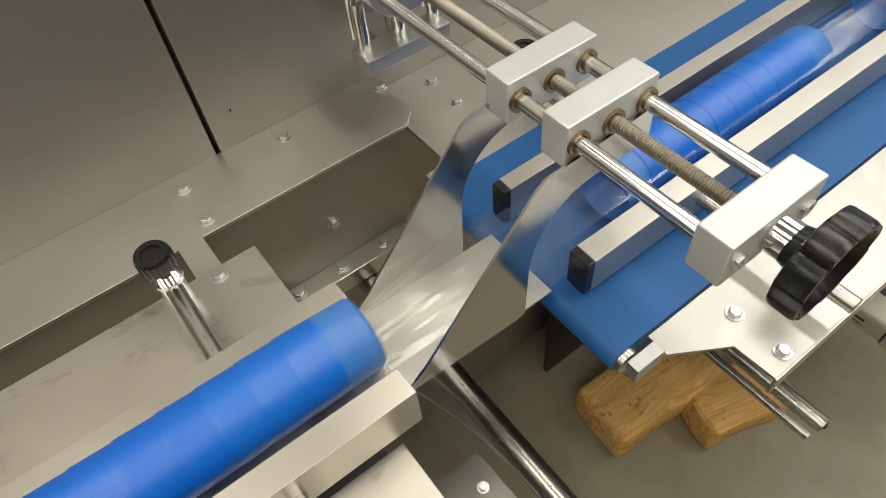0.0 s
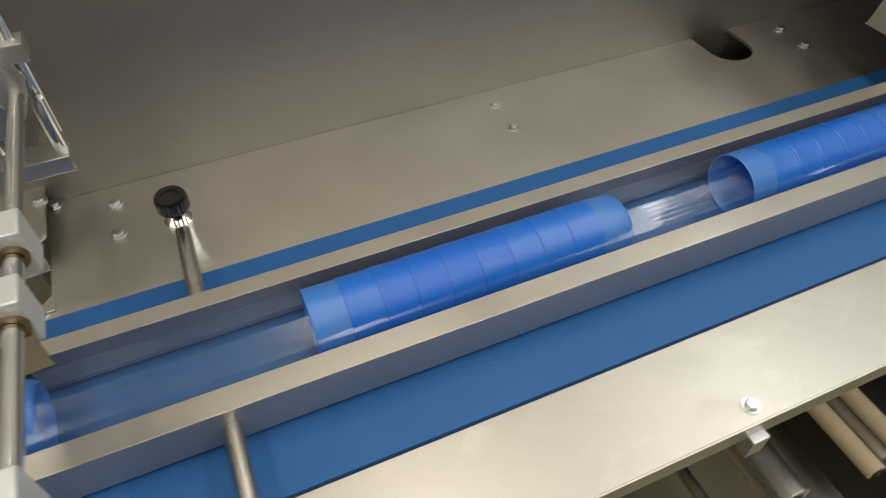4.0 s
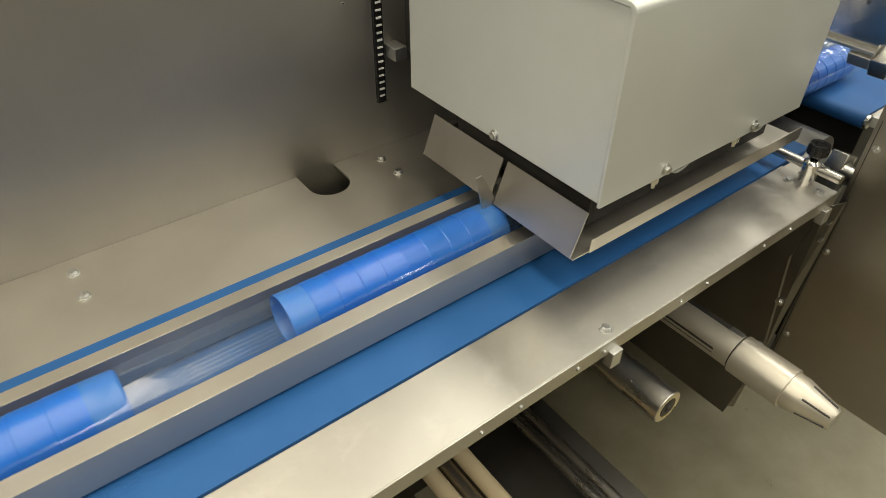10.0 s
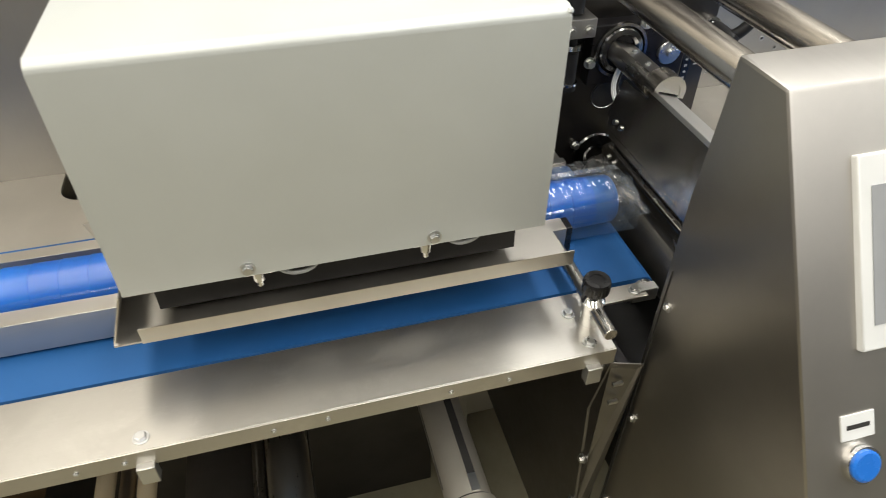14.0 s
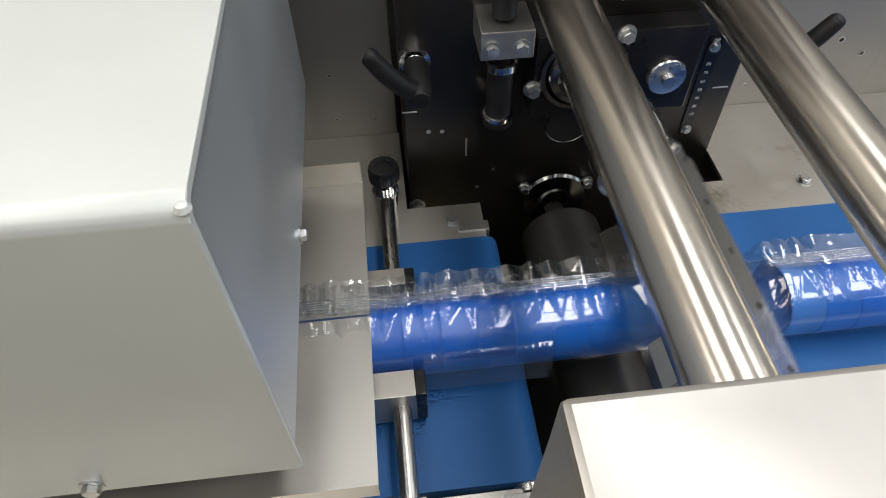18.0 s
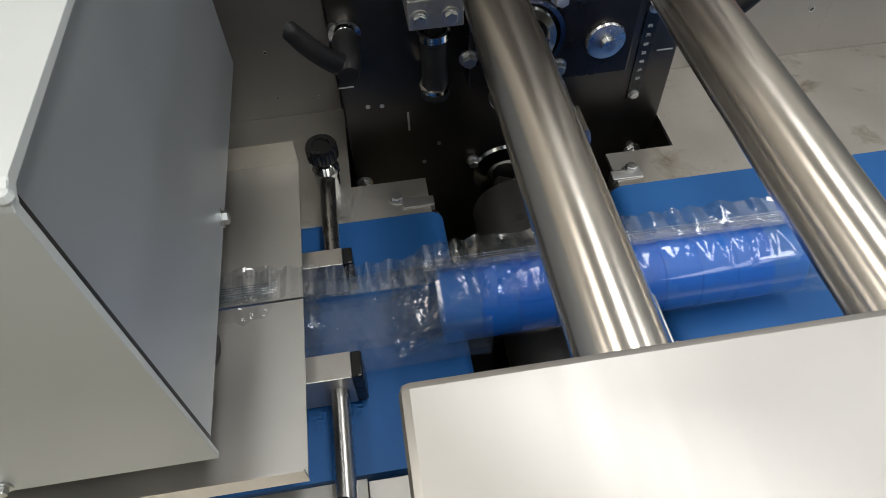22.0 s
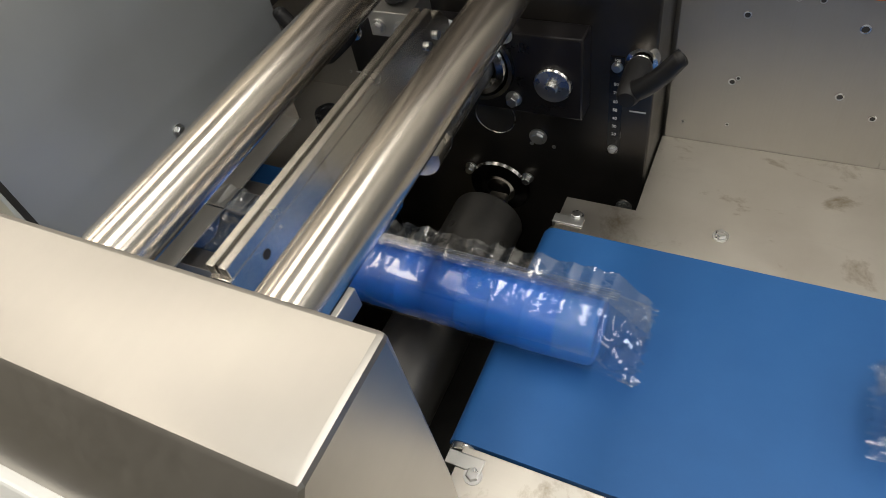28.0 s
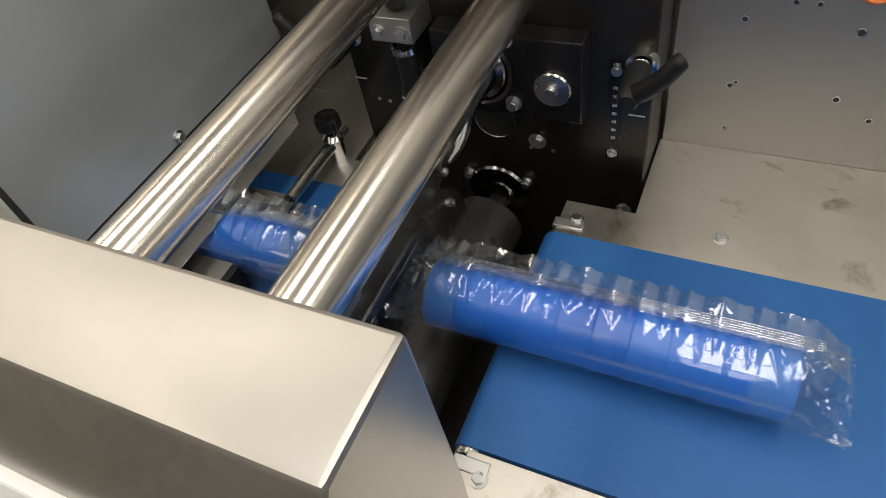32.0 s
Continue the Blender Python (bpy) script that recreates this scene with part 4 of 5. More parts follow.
for x, material, lab in ((0.976, BUTTON_BLUE, "blue push button"), (1.027, LAMP_GREEN, "lit green push button"), (1.078, BLACK_PLASTIC, "black push button"), (1.129, BLACK_PLASTIC, "black push button")):
    p = slope_point(x, 0.277, 0)
    ring = world_part("button_ring", lathe([(0.0125, 0.007), (0.0145, 0.007), (0.0152, 0.005), (0.0152, 0)], p, SNOR, 32), CHROME, console)
    world_part("button", lathe([(0, 0.0095), (0.0105, 0.0095), (0.0125, 0.0085), (0.0125, 0.002)], p, SNOR, 32), material, ring, lab)
    tag = world_part("button_label", on_slope(x - 0.0145, x + 0.0145, 0.238, 0.258, 0, 0.0016, 0.0005), WHITE, console, "white label plate")
    world_part("label_bar", on_slope(x - 0.010, x + 0.010, 0.246, 0.2495, 0.0017, 0.0019), DARK, tag)
for z in (0.98, 0.80, 0.62):
    hex_bolt(0.9318, -0.460, z, 0.004, 0.0025, (-1, 0, 0), console)
pedestal = thing("base_frame", "dark steel machine base on levelling feet", "machine base", 1.15, -0.15, 0)
world_part("beam", box(1.30, 6.95, -0.30, 0.0, 0.10, 0.80, 0.003), DARK, pedestal)
# arm widened into an added dark pan that darkens the gap below the jaws
world_part("console_arm_and_pan", box(0.98, 1.30, -0.447, -0.043, 0.56, 0.64, 0.003), DARK, pedestal)
for x in (1.7, 4.0, 6.2):
    world_part("foot", lathe([(0, 0.10), (0.012, 0.10), (0.012, 0.03), (0.045, 0.018), (0.05, 0), (0, 0)], (x, -0.26, 0), (0, 0, 1)), RUBBER, pedestal)

# ---- below the table ----
def y_roller(name, label, x, z, r, y1, y0=-0.02, material=None, group="", axle=True):
    t = thing(name, label, "roller", x, y0, z, group)
    world_part("tube", cyl((x, y0, z), (x, y1, z), r, seg=40, bevel=min(0.0015, r * 0.1)), material or STEEL_Y, t)
    if axle:
        world_part("axle", lathe([(0, 0.003), (r * 0.25, 0.003), (r * 0.25, 0.001), (r * 0.55, 0.0008), (r * 0.62, 0)], (x, y1, z), (0, -1, 0), 24), DARK, t)
    return t


y_roller("film_roller", "bare steel film guide roller below the table", 0.545, 0.745, 0.0245, -0.481)
y_roller("film_roller", "bare steel film guide roller below the table", 0.151, 0.65, 0.025, -0.463)
y_roller("guide_bar", "slim polished steel bar below the table", 0.484, 0.552, 0.0085, -0.488, axle=False)
y_roller("guide_bar", "slim polished steel bar below the table", 0.507, 0.552, 0.0085, -0.488, axle=False)
y_roller("guide_bar", "slim polished steel bar below the table", 0.111, 0.553, 0.0095, -0.477, axle=False)
y_roller("nip_roller", "cream rubber nip roller below the table", 0.293, 0.612, 0.0125, -0.47, material=CREAM)
y_roller("nip_roller", "cream rubber nip roller below the table", 0.347, 0.612, 0.0125, -0.47, material=CREAM)
y_roller("guide_bar", "dull steel bar between the nip rollers", 0.320, 0.606, 0.0105, -0.46, axle=False, material=THREAD)
y_roller("cross_rod", "thick steel rod with a black collar", -0.175, 0.50, 0.0125, -0.486)
y_roller("cross_rod", "thin steel rod with a black collar", -0.204, 0.50, 0.0065, -0.482, axle=False)
carrier = thing("bar_carrier", "dark steel bracket carrying the guide bars", "bracket", 0.46, -0.3, 0.5)
world_part("plate", box(0.375, 0.560, -0.515, -0.05, 0.522, 0.528, 0.001), DARK_STEEL, carrier)
world_part("upright", box(0.375, 0.381, -0.515, -0.05, 0.40, 0.522), DARK, carrier)
hex_bolt(0.52, -0.50, 0.528, owner=carrier)
hex_bolt(0.55, -0.50, 0.528, owner=carrier)
world_part("plate", box(0.19, 0.275, -0.49, -0.05, 0.55, 0.556, 0.001), DARK_STEEL, carrier)


def mandrel(x, z, r=0.031):
    m = thing("film_mandrel", "slotted aluminium film reel mandrel with conical nose", "mandrel", x, -0.02, z, "film mandrels")
    world_part("shaft", cyl((x, -0.02, z), (x, -0.464, z), r * 0.88, seg=48), MANDREL, m)
    world_part("joint", cyl((x, -0.464, z), (x, -0.4665, z), r * 0.9, seg=48), DARK, m)
    world_part("sleeve", cyl((x, -0.4665, z), (x, -0.548, z), r, seg=48, bevel=0.001), MANDREL, m)
    world_part("nose", lathe([(r * 0.90, 0), (r * 0.90, 0.016), (r * 0.86, 0.020), (r * 0.58, 0.062), (r * 0.5, 0.066), (r * 0.42, 0.064), (0, 0.06)], (x, -0.548, z), (0, -1, 0), 48), MANDREL, m)
    for k in range(6):
        a = math.radians(60 * k + 20)
        c, w = math.cos(a), math.sin(a)
        world_part("slit", cyl((x + r * 0.83 * c, -0.572, z + r * 0.83 * w), (x + r * 0.59 * c, -0.610, z + r * 0.59 * w), 0.0016, seg=6), DARK, m)
    world_part("slot", box(x + 0.002, x + 0.012, -0.44, -0.03, z + r * 0.80, z + r * 0.875), DARK, m)
    world_part("key", box(x + 0.002, x + 0.012, -0.462, -0.44, z + r * 0.80, z + r * 0.90), ZINC, m)
    world_part("slot", box(x - r * 0.875, x - r * 0.82, -0.44, -0.03, z - 0.004, z + 0.006), DARK, m)
    return m


mandrel(0.742, 0.703)
mandrel(-0.106, 0.662)

bearer = thing("roller_bearer", "dark steel bearer plate holding the film rollers", "bearer plate", 0.3, 0.0, 0.1)
world_part("plate", box(-0.215, 0.80, -0.022, -0.010, 0.0, 0.86, 0.001), BLACK_PLATE, bearer)


for x, z in ((-0.18, 0.80), (0.25, 0.80), (0.44, 0.66), (0.77, 0.80), (0.77, 0.52)):
    hex_bolt(x, -0.022, z, 0.006, 0.005, (0, -1, 0), bearer)
side_plate = thing("side_plate", "folded stainless steel side plate under the table", "side plate", 0.897, -0.3, 0.1)
# dark steel on a stainless plate: the darkness it mirrors put into colour
world_part("plate", prism([(YW - 0.002, 0.895), (-0.447, 0.895), (-0.425, 0.785), (-0.452, 0.56), (-0.430, 0.40), (YW - 0.002, 0.40)], "x", 0.895, 0.8985), DARK_STEEL, side_plate)
world_part("black_plate", box(0.9055, 0.918, -0.446, -0.10, 0.52, 0.885, 0.001), BLACK_BLOCK, side_plate)
bm = bmesh.new()
ring = [(0.8945, -0.447, 0.893), (0.8945, -0.426, 0.785), (0.8945, -0.450, 0.56), (0.8945, -0.430, 0.42), (0.905, -0.440, 0.42), (0.926, -0.4575, 0.893)]
lo, hi = [bm.verts.new(p) for p in ring], [bm.verts.new((p[0] + 0.002, p[1] + 0.001, p[2])) for p in ring]
bm.faces.new(lo)
bm.faces.new(hi[::-1])
for k in range(6):
    bm.faces.new((lo[k], hi[k], hi[(k + 1) % 6], lo[(k + 1) % 6]))
world_part("folded_edge", bm, DARK_STEEL, side_plate, "dull folded front edge", smooth=0)
for y, z in ((-0.43, 0.87), (-0.44, 0.70), (-0.44, 0.60)):
    hex_bolt(0.895, y, z, 0.005, 0.004, (-1, 0, 0), side_plate)
world_part("clip", box(0.899, 0.91, -0.456, -0.452, 0.862, 0.866), ZINC, side_plate)
world_part("clip", box(0.899, 0.91, -0.456, -0.452, 0.83, 0.834), ZINC, side_plate)


def timber(cx, cy, sx, sy, sz, turn, seed):
    t = thing("timber_block", "rough sawn orange pine block with dark stains", "timber", cx, cy, 0, "timber blocks")
    bm = box(-sx / 2, sx / 2, -sy / 2, sy / 2, 0, sz, 0.018, 3)
    bmesh.ops.subdivide_edges(bm, edges=bm.edges[:], cuts=9, use_grid_fill=True)
    for v in bm.verts:
        p = v.co * 11 + Vector((seed, 0, 0))
        v.co += noise.noise_vector(p) * 0.010 + noise.noise_vector(v.co * 45 + Vector((0, seed, 0))) * 0.0022
        v.co.z = max(v.co.z, 0.0)
    part("block", bm, WOOD, t, smooth=35)
    t.rotation_euler = (0, 0, math.radians(turn))
    return t


timber(-0.09, -0.20, 0.30, 0.15, 0.10, -4, 3)
timber(0.03, -0.33, 0.21, 0.12, 0.09, -14, 9)
for pts in ([(0.95, -0.70), (1.40, -0.70), (1.56, -0.60), (1.58, -0.66), (1.42, -0.765), (0.95, -0.765)], [(1.752, -0.512), (1.735, -0.566), (1.95, -0.70), (1.97, -0.645)]):
    stripe = part("floor_marking", prism(pts, "z", 0.0, 0.002), YELLOW, smooth=0)
    tagged(stripe, "yellow floor marking tape", "floor marking", kind="structure")

# ---- clear film between former and sealing unit ----
web = thing("film_web", "clear film web rising into the former", "film web", -0.6, -0.25, 0.5)


def web_mesh():
    bm = bmesh.new()
    rows = []
    for i in range(25):
        v = i / 24
        z = 0.45 + 0.486 * v
        x = -0.575 - 0.085 * v ** 3
        half = 0.15 - 0.11 * max(0, (v - 0.55) / 0.45)
        rows.append([bm.verts.new((x + 0.012 * math.sin(5 * u + 4 * v) * (1 - v), YC + half * u, z)) for u in [k / 8 - 1 for k in range(17)]])
    for p, q in zip(rows, rows[1:]):
        for j in range(16):
            bm.faces.new((p[j], p[j + 1], q[j + 1], q[j]))
    return bm


world_part("sheet", web_mesh(), FILM_WEB, web)
bm = bmesh.new()
rows = []
for i in range(31):
    v = i / 30
    x = -0.664 + 0.144 * v
    rows.append([bm.verts.new((x, YC + 0.036 * u, 0.9365 + 0.034 * v * max(0.0, abs(u) - 0.55) / 0.45 + 0.0015 * noise.noise(Vector((x * 30, u * 9, 2))))) for u in [k / 10 - 1 for k in range(21)]])
for p, q in zip(rows, rows[1:]):
    for j in range(20):
        bm.faces.new((p[j], p[j + 1], q[j + 1], q[j]))
world_part("folded_sheet", bm, FILM_WEB, web)
for side in (-1, 1):
    bm = bmesh.new()
    pts = [(-0.575 - 0.085 * v ** 3, YC + side * (0.15 - 0.11 * max(0, (v - 0.55) / 0.45)), 0.45 + 0.486 * v) for v in [k / 12 for k in range(13)]]
    for a, b in zip(pts, pts[1:]):
        cyl(a, b, 0.0007, seg=6, bm=bm)
    world_part("edge_fold", bm, FILM_WEB, web)
tube_film = thing("film_tube", "taut clear film tube around the cup stacks", "film tube", 0, YC, T, "")


def tube_mesh(x0, x1):
    bm = bmesh.new()
    prof = [(0.002, 0.062), (0.006, 0.0555), (0.018, 0.0535), (0.029, 0.047), (0.0345, 0.034), (0.0352, 0.016), (0.033, 0.005), (0.024, 0.0035)]
    pts = [(-y, z) for y, z in prof] + [(y, z) for y, z in prof[::-1]]
    n = 90
    rows = []
    for i in range(n + 1):
        x = x0 + (x1 - x0) * i / n
        rows.append([bm.verts.new((x, YC + y + 0.0008 * noise.noise(Vector((x * 25, y * 60, z * 60))), T + z - 0.003 * abs(noise.noise(Vector((x * 9, y * 40, 3)))) * (z > 0.04))) for y, z in pts])
    for p, q in zip(rows, rows[1:]):
        for j in range(len(pts) - 1):
            bm.faces.new((p[j], p[j + 1], q[j + 1], q[j]))
    return bm


world_part("tube", tube_mesh(-0.545, 0.62), FILM_TUBE, tube_film)
world_part("tube_end", tube_mesh(0.63, 1.0), FILM_END, tube_film)


def fin_strip():
    bm = bmesh.new()
    n = 110
    rows = []
    for i in range(n + 1):
        x = 0.80 + 0.19 * i / n
        rows.append([bm.verts.new((x, -0.2495 + 0.027 * v, 0.9885 + 0.0022 * v * math.sin(x * 420 + 4 * noise.noise(Vector((x * 30, 2, 1)))) - 0.009 * min(1, max(0, (x - 0.866) / 0.03)))) for v in (0, 0.3, 0.6, 1)])
    for p, q in zip(rows, rows[1:]):
        for j in range(3):
            bm.faces.new((p[j], p[j + 1], q[j + 1], q[j]))
    return bm


world_part("fin", fin_strip(), FILM_FIN, tube_film)
for k in range(5):
    world_part("seal_line", cyl((0.05, -0.246 + 0.0058 * k, T + 0.0062), (0.62, -0.246 + 0.0058 * k, T + 0.0062), 0.0008, seg=6), FILM_WEB, tube_film)

# ---- products ----
V, PITCH = 0.41333 / 3.0, 0.41333
LEAD28 = 1.235
LEN = 0.285


def cup_mesh():
    """One thin cup lying on its side: open rim at the left, closed foot at the right."""
    prof = [(0.0270, 0.0300), (0.0286, 0.0012), (0.0296, 0.0002), (0.0303, 0.0002), (0.0306, 0.0008), (0.0306, 0.0022), (0.0305, 0.0028), (0.0300, 0.0290), (0.0290, 0.0560), (0.0272, 0.0590), (0.0250, 0.0600), (0.0236, 0.0588), (0.0, 0.0582)]
    return lathe(prof, (0, 0, 0), (1, 0, 0), 40)


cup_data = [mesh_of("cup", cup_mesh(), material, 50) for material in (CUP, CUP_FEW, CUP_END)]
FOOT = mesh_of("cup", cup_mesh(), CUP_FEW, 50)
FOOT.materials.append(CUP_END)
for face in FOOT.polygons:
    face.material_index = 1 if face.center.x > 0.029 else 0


def stack():
    s = thing("cup_stack", "stack of nested translucent blue plastic cups", "cup stack", 0, 0, 0, "cup stacks on the line")
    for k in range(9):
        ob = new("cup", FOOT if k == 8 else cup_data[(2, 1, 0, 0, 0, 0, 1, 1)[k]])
        ob.parent = s
        ob.location = (-LEN / 2 + k * 0.0281, 0, 0)
    return s


def crease(x, y, z):
    """Sharp folds: ridges where a noise crosses zero."""
    p = Vector((x, y, z))
    return max(0.0, 1 - 6 * abs(noise.noise(p))) - 0.6 * max(0.0, 1 - 5 * abs(noise.noise(p * 1.7 + Vector((7, 3, 1)))))


HALF = 0.1785


PLEATS = random.Random(12)
EDGES = [-HALF]
while EDGES[-1] < HALF:
    EDGES.append(EDGES[-1] + PLEATS.choice((0.006, 0.009, 0.012, 0.016, 0.020)))
DEEP = [(PLEATS.uniform(0.25, 1.0) ** 1.3, PLEATS.uniform(0.35, 1.05), PLEATS.uniform(-0.35, 0.35)) for _ in EDGES]


def facet(x, a):
    """Flat-sided pleats, each a three-cornered tent that runs out below the seam."""
    k = min(max(bisect(x) - 1, 0), len(EDGES) - 2)
    lift, reach, lean = DEEP[k]
    d = (a - 1.5) / reach if a > 1.5 else (1.5 - a) / 0.5
    u = (x - EDGES[k]) / (EDGES[k + 1] - EDGES[k]) - lean * d
    return lift * max(0.0, 1 - abs(2 * u - 1) - d) * (EDGES[k + 1] - EDGES[k]) / 0.012


def bisect(x):
    return sum(e <= x for e in EDGES)


def bag_body():
    bm = bmesh.new()
    n, seg = 300, 90
    rings = []
    for i in range(n + 1):
        x = -HALF + 2 * HALF * i / n
        e = max(0.0, (abs(x) - LEN / 2 - 0.003) / (HALF - LEN / 2 - 0.003))
        ring = []
        for j in range(seg):
            a = 2 * math.pi * j / seg
            cy, cz = math.cos(a), math.sin(a)
            w = 0.0328 + 0.0045 * e ** 0.7
            h = 0.0328 * (1 - e) ** 0.75 + 0.0007
            fold = 0.0042 * facet(x, a) + 0.0022 * e * crease(x * 20, 5 * cy, 2 * cz)
            drop = -0.003 * e + 0.003 * e * math.sin(9 * cy + 2)
            rag = 0.0025 * math.sin(26 * cy) * (i in (0, n))
            ring.append(bm.verts.new((x + rag, (w + fold) * cy, (h + fold) * cz + drop)))
        rings.append(ring)
    for p, q in zip(rings, rings[1:]):
        for j in range(seg):
            l = (j + 1) % seg
            bm.faces.new((p[j], p[l], q[l], q[j]))
    return bm


def fin_mesh():
    bm = bmesh.new()
    n = 320
    rows = []
    for i in range(n + 1):
        x = -HALF + 2 * HALF * i / n
        e = max(0.0, (abs(x) - LEN / 2 - 0.003) / (HALF - LEN / 2 - 0.003))
        row = []
        for j in range(6):
            v = j / 5
            size = 0.5 + 0.9 * abs(noise.noise(Vector((x * 30, 1, 6))))
            rip = 0.0025 * size * v * math.asin(0.98 * math.sin(x * 310 + 7 * noise.noise(Vector((x * 22, 5, 2))))) + 0.0025 * v * noise.noise(Vector((x * 70, v * 2, 4)))
            row.append(bm.verts.new((x, 0.004 + 0.028 * v, 0.0352 + 0.001 * v + rip - 0.030 * e)))
        rows.append(row)
    for p, q in zip(rows, rows[1:]):
        for j in range(5):
            bm.faces.new((p[j], p[j + 1], q[j + 1], q[j]))
    return bm


def seal_line():
    half = LEN / 2 + 0.010
    return cyl((-half, 0, 0), (half, 0, 0), 0.0005, seg=5)


bag_data, fin_data, seal_data = mesh_of("bag", bag_body(), FILM_BAG, 14), mesh_of("fin", fin_mesh(), FILM_FIN, 25), mesh_of("seal_line", seal_line(), SEAL, 80)


def film_bag():
    s = thing("film_wrap", "clear film wrap with a crimped fin seal", "film wrap", 0, 0, 0, "film wraps on the line")
    for name, data in (("tube", bag_data), ("fin", fin_data)):
        ob = new(name, data)
        ob.parent = s
    for k in range(5):
        ob = new("seal_line", seal_data)
        ob.parent = s
        ob.location = (0, 0.008 + k * 0.0024, 0.0350 - k * 0.0004)
    return s


def path_z(x):
    """Height of the product line's middle along x."""
    a = min(1, max(0, (x + 0.70) / 0.18))
    return 0.977 + (0.9535 - 0.977) * a * a * (3 - 2 * a)


def film_z(x):
    """A wrap starts below, inside the conveyor bed, and meets its stack within the sealing unit."""
    a = min(1, max(0, (x - 0.61) / 0.05))
    return 0.855 + (0.9545 - 0.855) * a * a * (3 - 2 * a)


def DRIFT(t):
    return float(np.interp(t, (0, 4, 9, 11, 13, 14, 19, 22, 25, 28, 32), (0, 0, 0.03, 0.024, 0.008, 0.016, -0.015, 0.015, 0.02, 0, 0.01)))


def late(k, t):
    """One stack comes onto the belt a little late and catches up."""
    return float(np.interp(t, (8, 9, 9.5, 10, 11), (-0.05, -0.062, -0.046, -0.027, 0))) if k == 5 else 0.0


JX, JZ, LZ = 1.063, 1.054, 0.862


def make_jaw(name, label, z, up, r=0.0195):
    """A paddle that turns about the y axis; up is -1 for the jaw that reaches down at the crimp."""
    j = thing(name, label, "sealing jaw", JX, -0.05, z, "sealing jaws")
    def arc(r, a0, a1, n):
        return [(r * math.cos(math.radians(a0 + (a1 - a0) * k / n)), -up * r * math.sin(math.radians(a0 + (a1 - a0) * k / n))) for k in range(n + 1)]

    # a shaft with a flat on the side away from the plate, clamped by half collars
    part("shaft", prism(arc(r, 148, 392, 40), "y", -0.122, 0.0), STEEL_Y, j)
    part("shaft", prism(arc(0.0195, 148, 392, 40), "y", -0.400, -0.345), STEEL_Y, j)
    for y in (-0.148, -0.345):
        part("half_collar", prism(arc(0.0225, -8, 188, 24) + arc(0.0150, 188, -8, 24), "y", y, y + 0.026), JAW_STEEL, j, "bright half collar")
        part("collar_web", prism(arc(0.0150, 0, 180, 16), "y", y + 0.001, y + 0.025), JAW_STEEL, j)
    part("spine", box(-0.0138, 0.0150, -0.320, -0.124, min(up * 0.003, up * 0.0095), max(up * 0.003, up * 0.0095), 0.0010), SATIN, j, "bright steel spine")
    for y in (-0.050, -0.086):
        for x in (-0.003, 0.003):
            part("screw", lathe([(0, 0.0008), (0.0014, 0.0008), (0.0016, 0.0018), (0.0028, 0.0018), (0.0030, 0)], (x, y + x, -up * 0.0103), (0, 0, -up), 12), ZINC, j)
    # the plate, with the corner by the bearing cut off, and a knife groove between two crimp bars
    edge = [(-0.064, 0.0215), (-0.064, 0.074), (-0.076, 0.088), (-0.355, 0.088), (-0.355, 0.0215), (-0.320, 0.0215), (-0.320, 0.0093), (-0.126, 0.0093), (-0.126, 0.0215)]
    part("jaw_plate", prism([(y, up * d) for y, d in edge], "x", -0.0075, 0.0075, 0.0008), JAW_STEEL, j, "polished steel jaw plate")
    for x0, x1 in ((-0.0075, -0.0016), (0.0016, 0.0075)):
        part("crimp_bar", box(x0, x1, -0.353, -0.088, min(up * 0.0875, up * 0.0965), max(up * 0.0875, up * 0.0965), 0.0008), JAW_STEEL, j)
    part("knife", box(-0.0012, 0.0012, -0.350, -0.092, min(up * 0.087, up * 0.094), max(up * 0.087, up * 0.094)), DARK_STEEL, j)
    for k in range(6):
        y = -0.094 - k * 0.050
        part("hole", cyl((0.0071, y, up * 0.084), (0.0078, y, up * 0.084), 0.0030, seg=12), DARK, j)
    part("hole", cyl((-0.0078, -0.325, up * 0.078), (-0.0071, -0.325, up * 0.078), 0.0034, seg=12), DARK, j)
    for y in (-0.088, -0.104):
        part("screw", cyl((-0.0100, y, up * 0.074), (-0.0073, y, up * 0.074), 0.0036, seg=12), ZINC, j)
    for y in (-0.084, -0.350):
        part("screw", lathe([(0, 0.0015), (0.0022, 0.0015), (0.0024, 0.0035), (0.0045, 0.0035), (0.0048, 0)], (0.0075, y, up * 0.076), (1, 0, 0), 14), ZINC, j)
    part("end_block", box(-0.020, 0.020, -0.318, -0.285, min(-up * 0.020, 0), max(-up * 0.020, 0), 0.001), ALU_DULL, j)
    part("end_cap", box(-0.0225, 0.0225, -0.345, -0.3185, min(-up * 0.026, 0), max(-up * 0.026, 0), 0.001), JAW_STEEL, j)
    part("hole", cyl((0.006, -0.300, -up * 0.0198), (0.006, -0.300, -up * 0.0204), 0.0035, seg=14), DARK, j)
    return j


jaw = make_jaw("sealing_jaw", "polished steel upper rotating cross sealing jaw", JZ, -1)
for dx, material, lab in ((0.002, WHITE, "white cable"), (-0.002, WHITE, "white cable"), (0.006, BLACK_PLASTIC, "black cable")):
    pts = [(0.004, -0.030, 0.004), (0.004 + dx, -0.030, -0.014), (0.004 + dx, -0.029, -0.026), (0.004 + dx, -0.033, -0.044), (0.007 + dx, -0.044, -0.058), (0.010 + dx * 0.5, -0.062, -0.064), (0.0100, -0.079, -0.066)]
    part("cable", pipe(pts, 0.0020), material, jaw, lab, smooth=60)
lower_jaw = make_jaw("sealing_jaw", "dark steel lower rotating cross sealing jaw", LZ, 1, 0.0115)
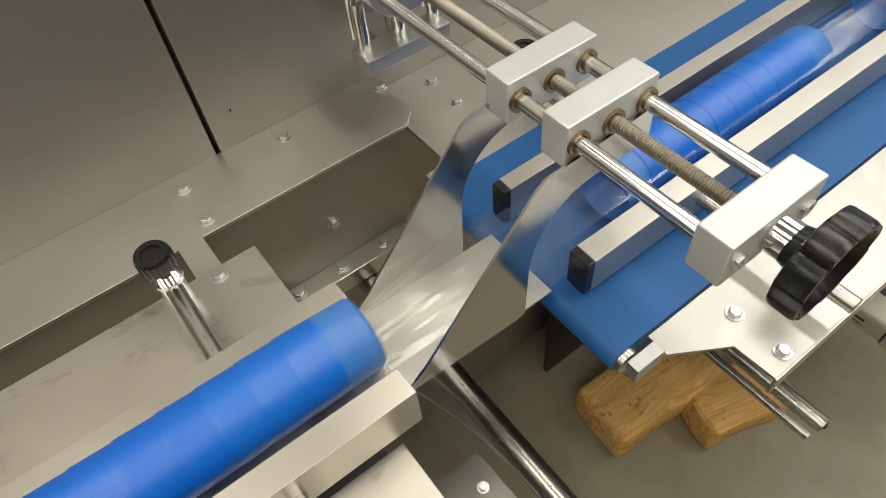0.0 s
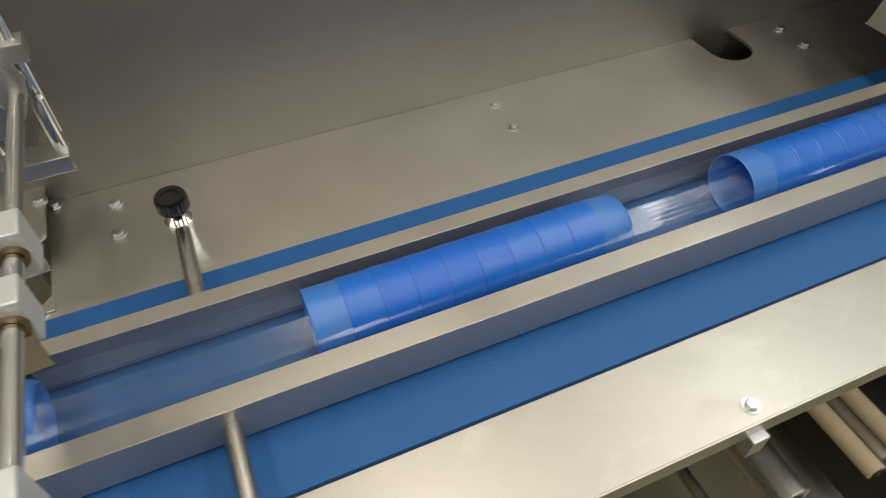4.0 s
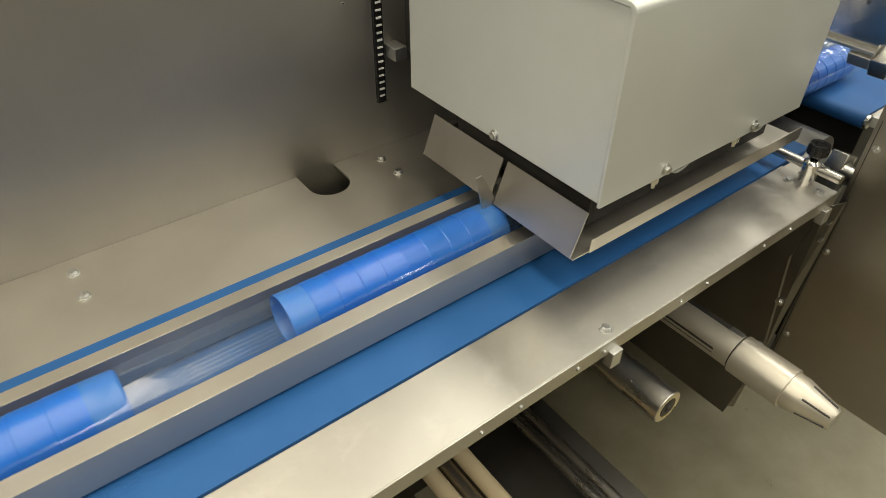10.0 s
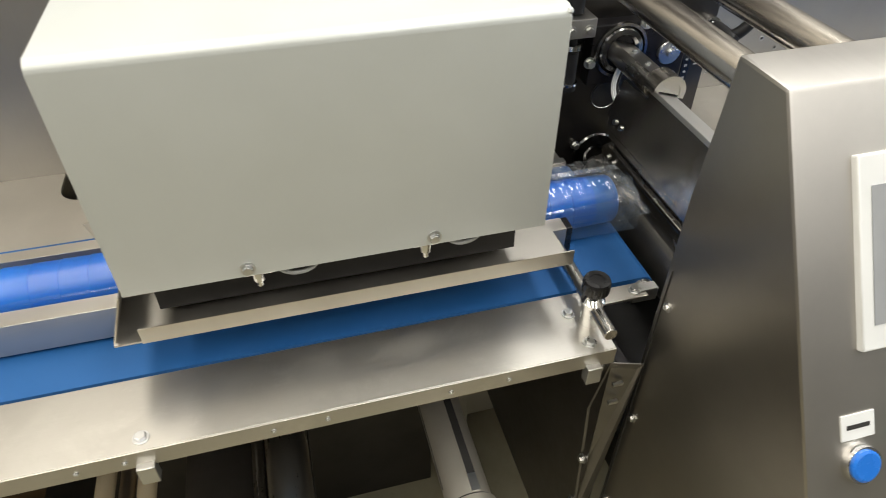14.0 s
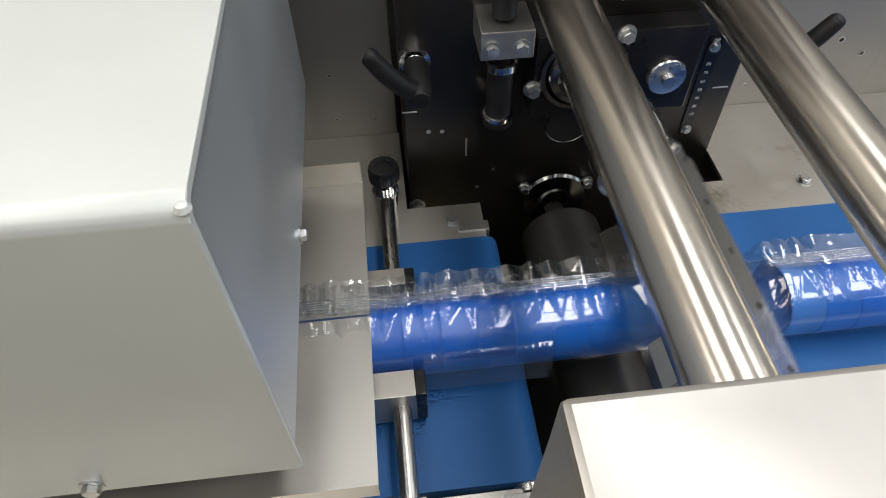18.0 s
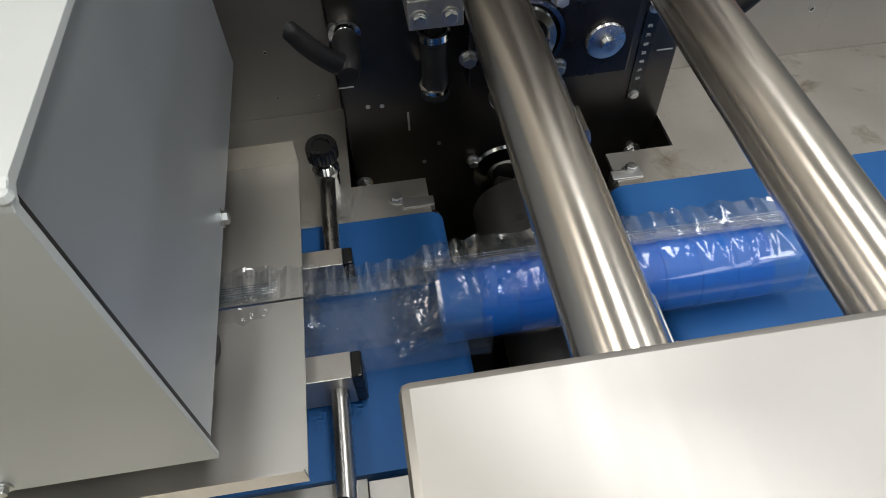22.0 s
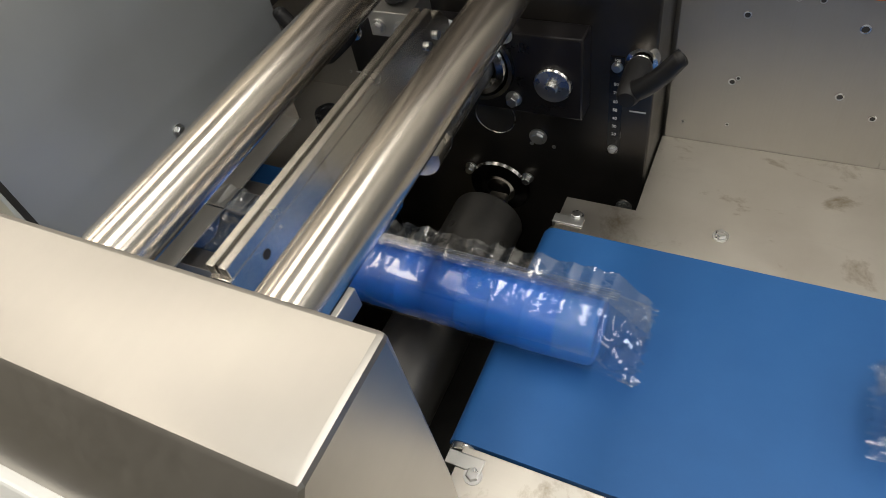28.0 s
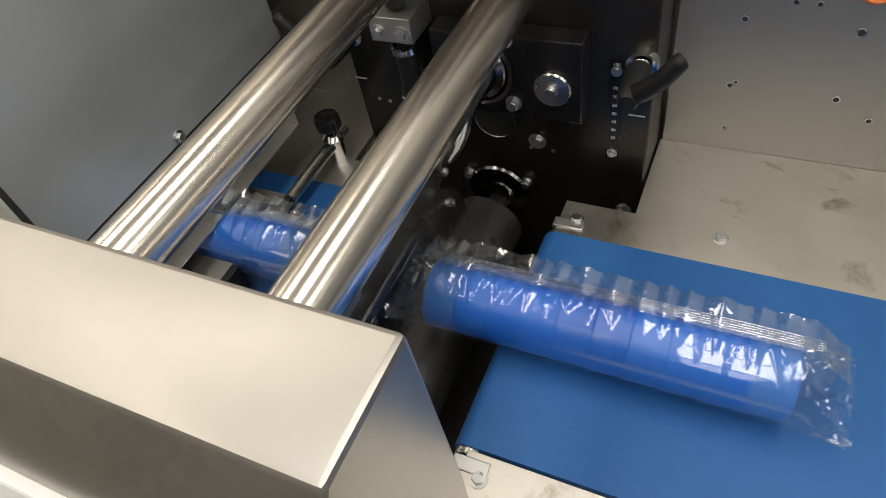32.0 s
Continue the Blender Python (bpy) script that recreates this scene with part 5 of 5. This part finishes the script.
part("drum", cyl((0, -0.036, 0), (0, -0.300, 0), 0.041, seg=48, bevel=0.002), DRUM, lower_jaw, "dull dark drum")
part("drum_joint", box(-0.0006, 0.0006, -0.2995, -0.0385, 0.0402, 0.0414), DARK, lower_jaw)
for k in range(4):
    a = math.radians(90 * k + 30)
    part("hole", cyl((0.0406 * math.cos(a), -0.085, 0.0406 * math.sin(a)), (0.0414 * math.cos(a), -0.085, 0.0414 * math.sin(a)), 0.0045, seg=14), DARK, lower_jaw)


def jaw_angle(t):
    """Degrees the jaw has turned; it hangs down at the crimp, follows the film slowly and hurries over the top."""
    t = t - float(np.interp(t, (0, 12.6, 13.2, 14, 17, 17.8, 18.4, 19, 19.5, 20, 21, 21.4, 22, 22.5, 23, 23.5, 24, 25, 32), (-0.1, -0.1, -0.1, 0, 0.13, 0.15, 0.1, -0.1, 0.1, 0.24, 0.15, 0.1, -0.1, 0.0, 0.0, 0.07, 0.16, 0.0, 0)))
    k = math.floor((t - 28.0) / 3.0)
    turn = np.interp((t - 28.0) - 3.0 * k, (0, 0.05, 0.1, 0.2, 0.3, 0.4, 0.5, 0.75, 1.0, 1.43, 1.7, 2.0, 2.2, 2.4, 2.6, 2.8, 2.9, 3.0), (182, 184, 204, 246, 268, 286, 300, 328, 343, 360, 394, 434, 455, 474, 498, 528, 540, 542))
    return 360.0 * k + float(turn)


def motions():
    first = LEAD28 - 28 * V
    leads = [first + (11 - j) * PITCH for j in range(3, 16)]
    proto, wrap = stack(), film_bag()
    stacks = [proto] + [copy_thing(proto, Matrix()) for _ in leads[1:]]
    wraps = [wrap] + [copy_thing(wrap, Matrix()) for _ in leads[1:]]
    for k, (s, w, lead0) in enumerate(zip(stacks, wraps, leads)):
        rows, wrows = [], []
        for t in [q * 0.25 for q in range(129)]:
            u = lead0 + V * t + DRIFT(t) + late(k, t)
            u = float(np.interp(u, (-9, 1.33, 1.51, 1.54, 1.58, 1.62, 1.66, 1.90, 9.0), (-9, 1.33, 1.478, 1.503, 1.575, 1.672, 1.775, 2.25, 9.35)))
            c = (u if u > -0.22 else -0.22 + (u + 0.22) * 1.33) - LEN / 2
            z0, z1 = path_z(c - 0.12), path_z(c + 0.12)
            rows.append((t, pose(c, YC, (z0 + z1) / 2, 0, math.degrees(math.atan2(z0 - z1, 0.24)), 0)))
            wrows.append((t, pose(max(c, 0.61), YC, film_z(c), 0, 0, 0)))
        walk(s, rows)
        walk(w, wrows)
    chain = [pusher()]
    chain += [copy_thing(chain[0], Matrix()) for _ in leads[1:]]
    for k, (p, lead0) in enumerate(zip(chain, leads)):
        rows = []
        for t in [q * 0.25 for q in range(129)]:
            u = lead0 + V * t + DRIFT(t) + late(k, t)
            x = -0.22 + (u + 0.22) * 1.33 - LEN - 0.004
            if x > -0.70:
                x, z = -0.70, 0.945 - min(0.075, (x + 0.70) * 1.2)
            else:
                z = 0.945
            rows.append((t, pose(x, -0.2555, z)))
        walk(p, rows)
    for t0, z, way in ((jaw, JZ, -1), (lower_jaw, LZ, 1)):
        walk(t0, [(q * 0.1, pose(JX, -0.05, z, 0, way * jaw_angle(q * 0.1), 0)) for q in range(321)])


motions()
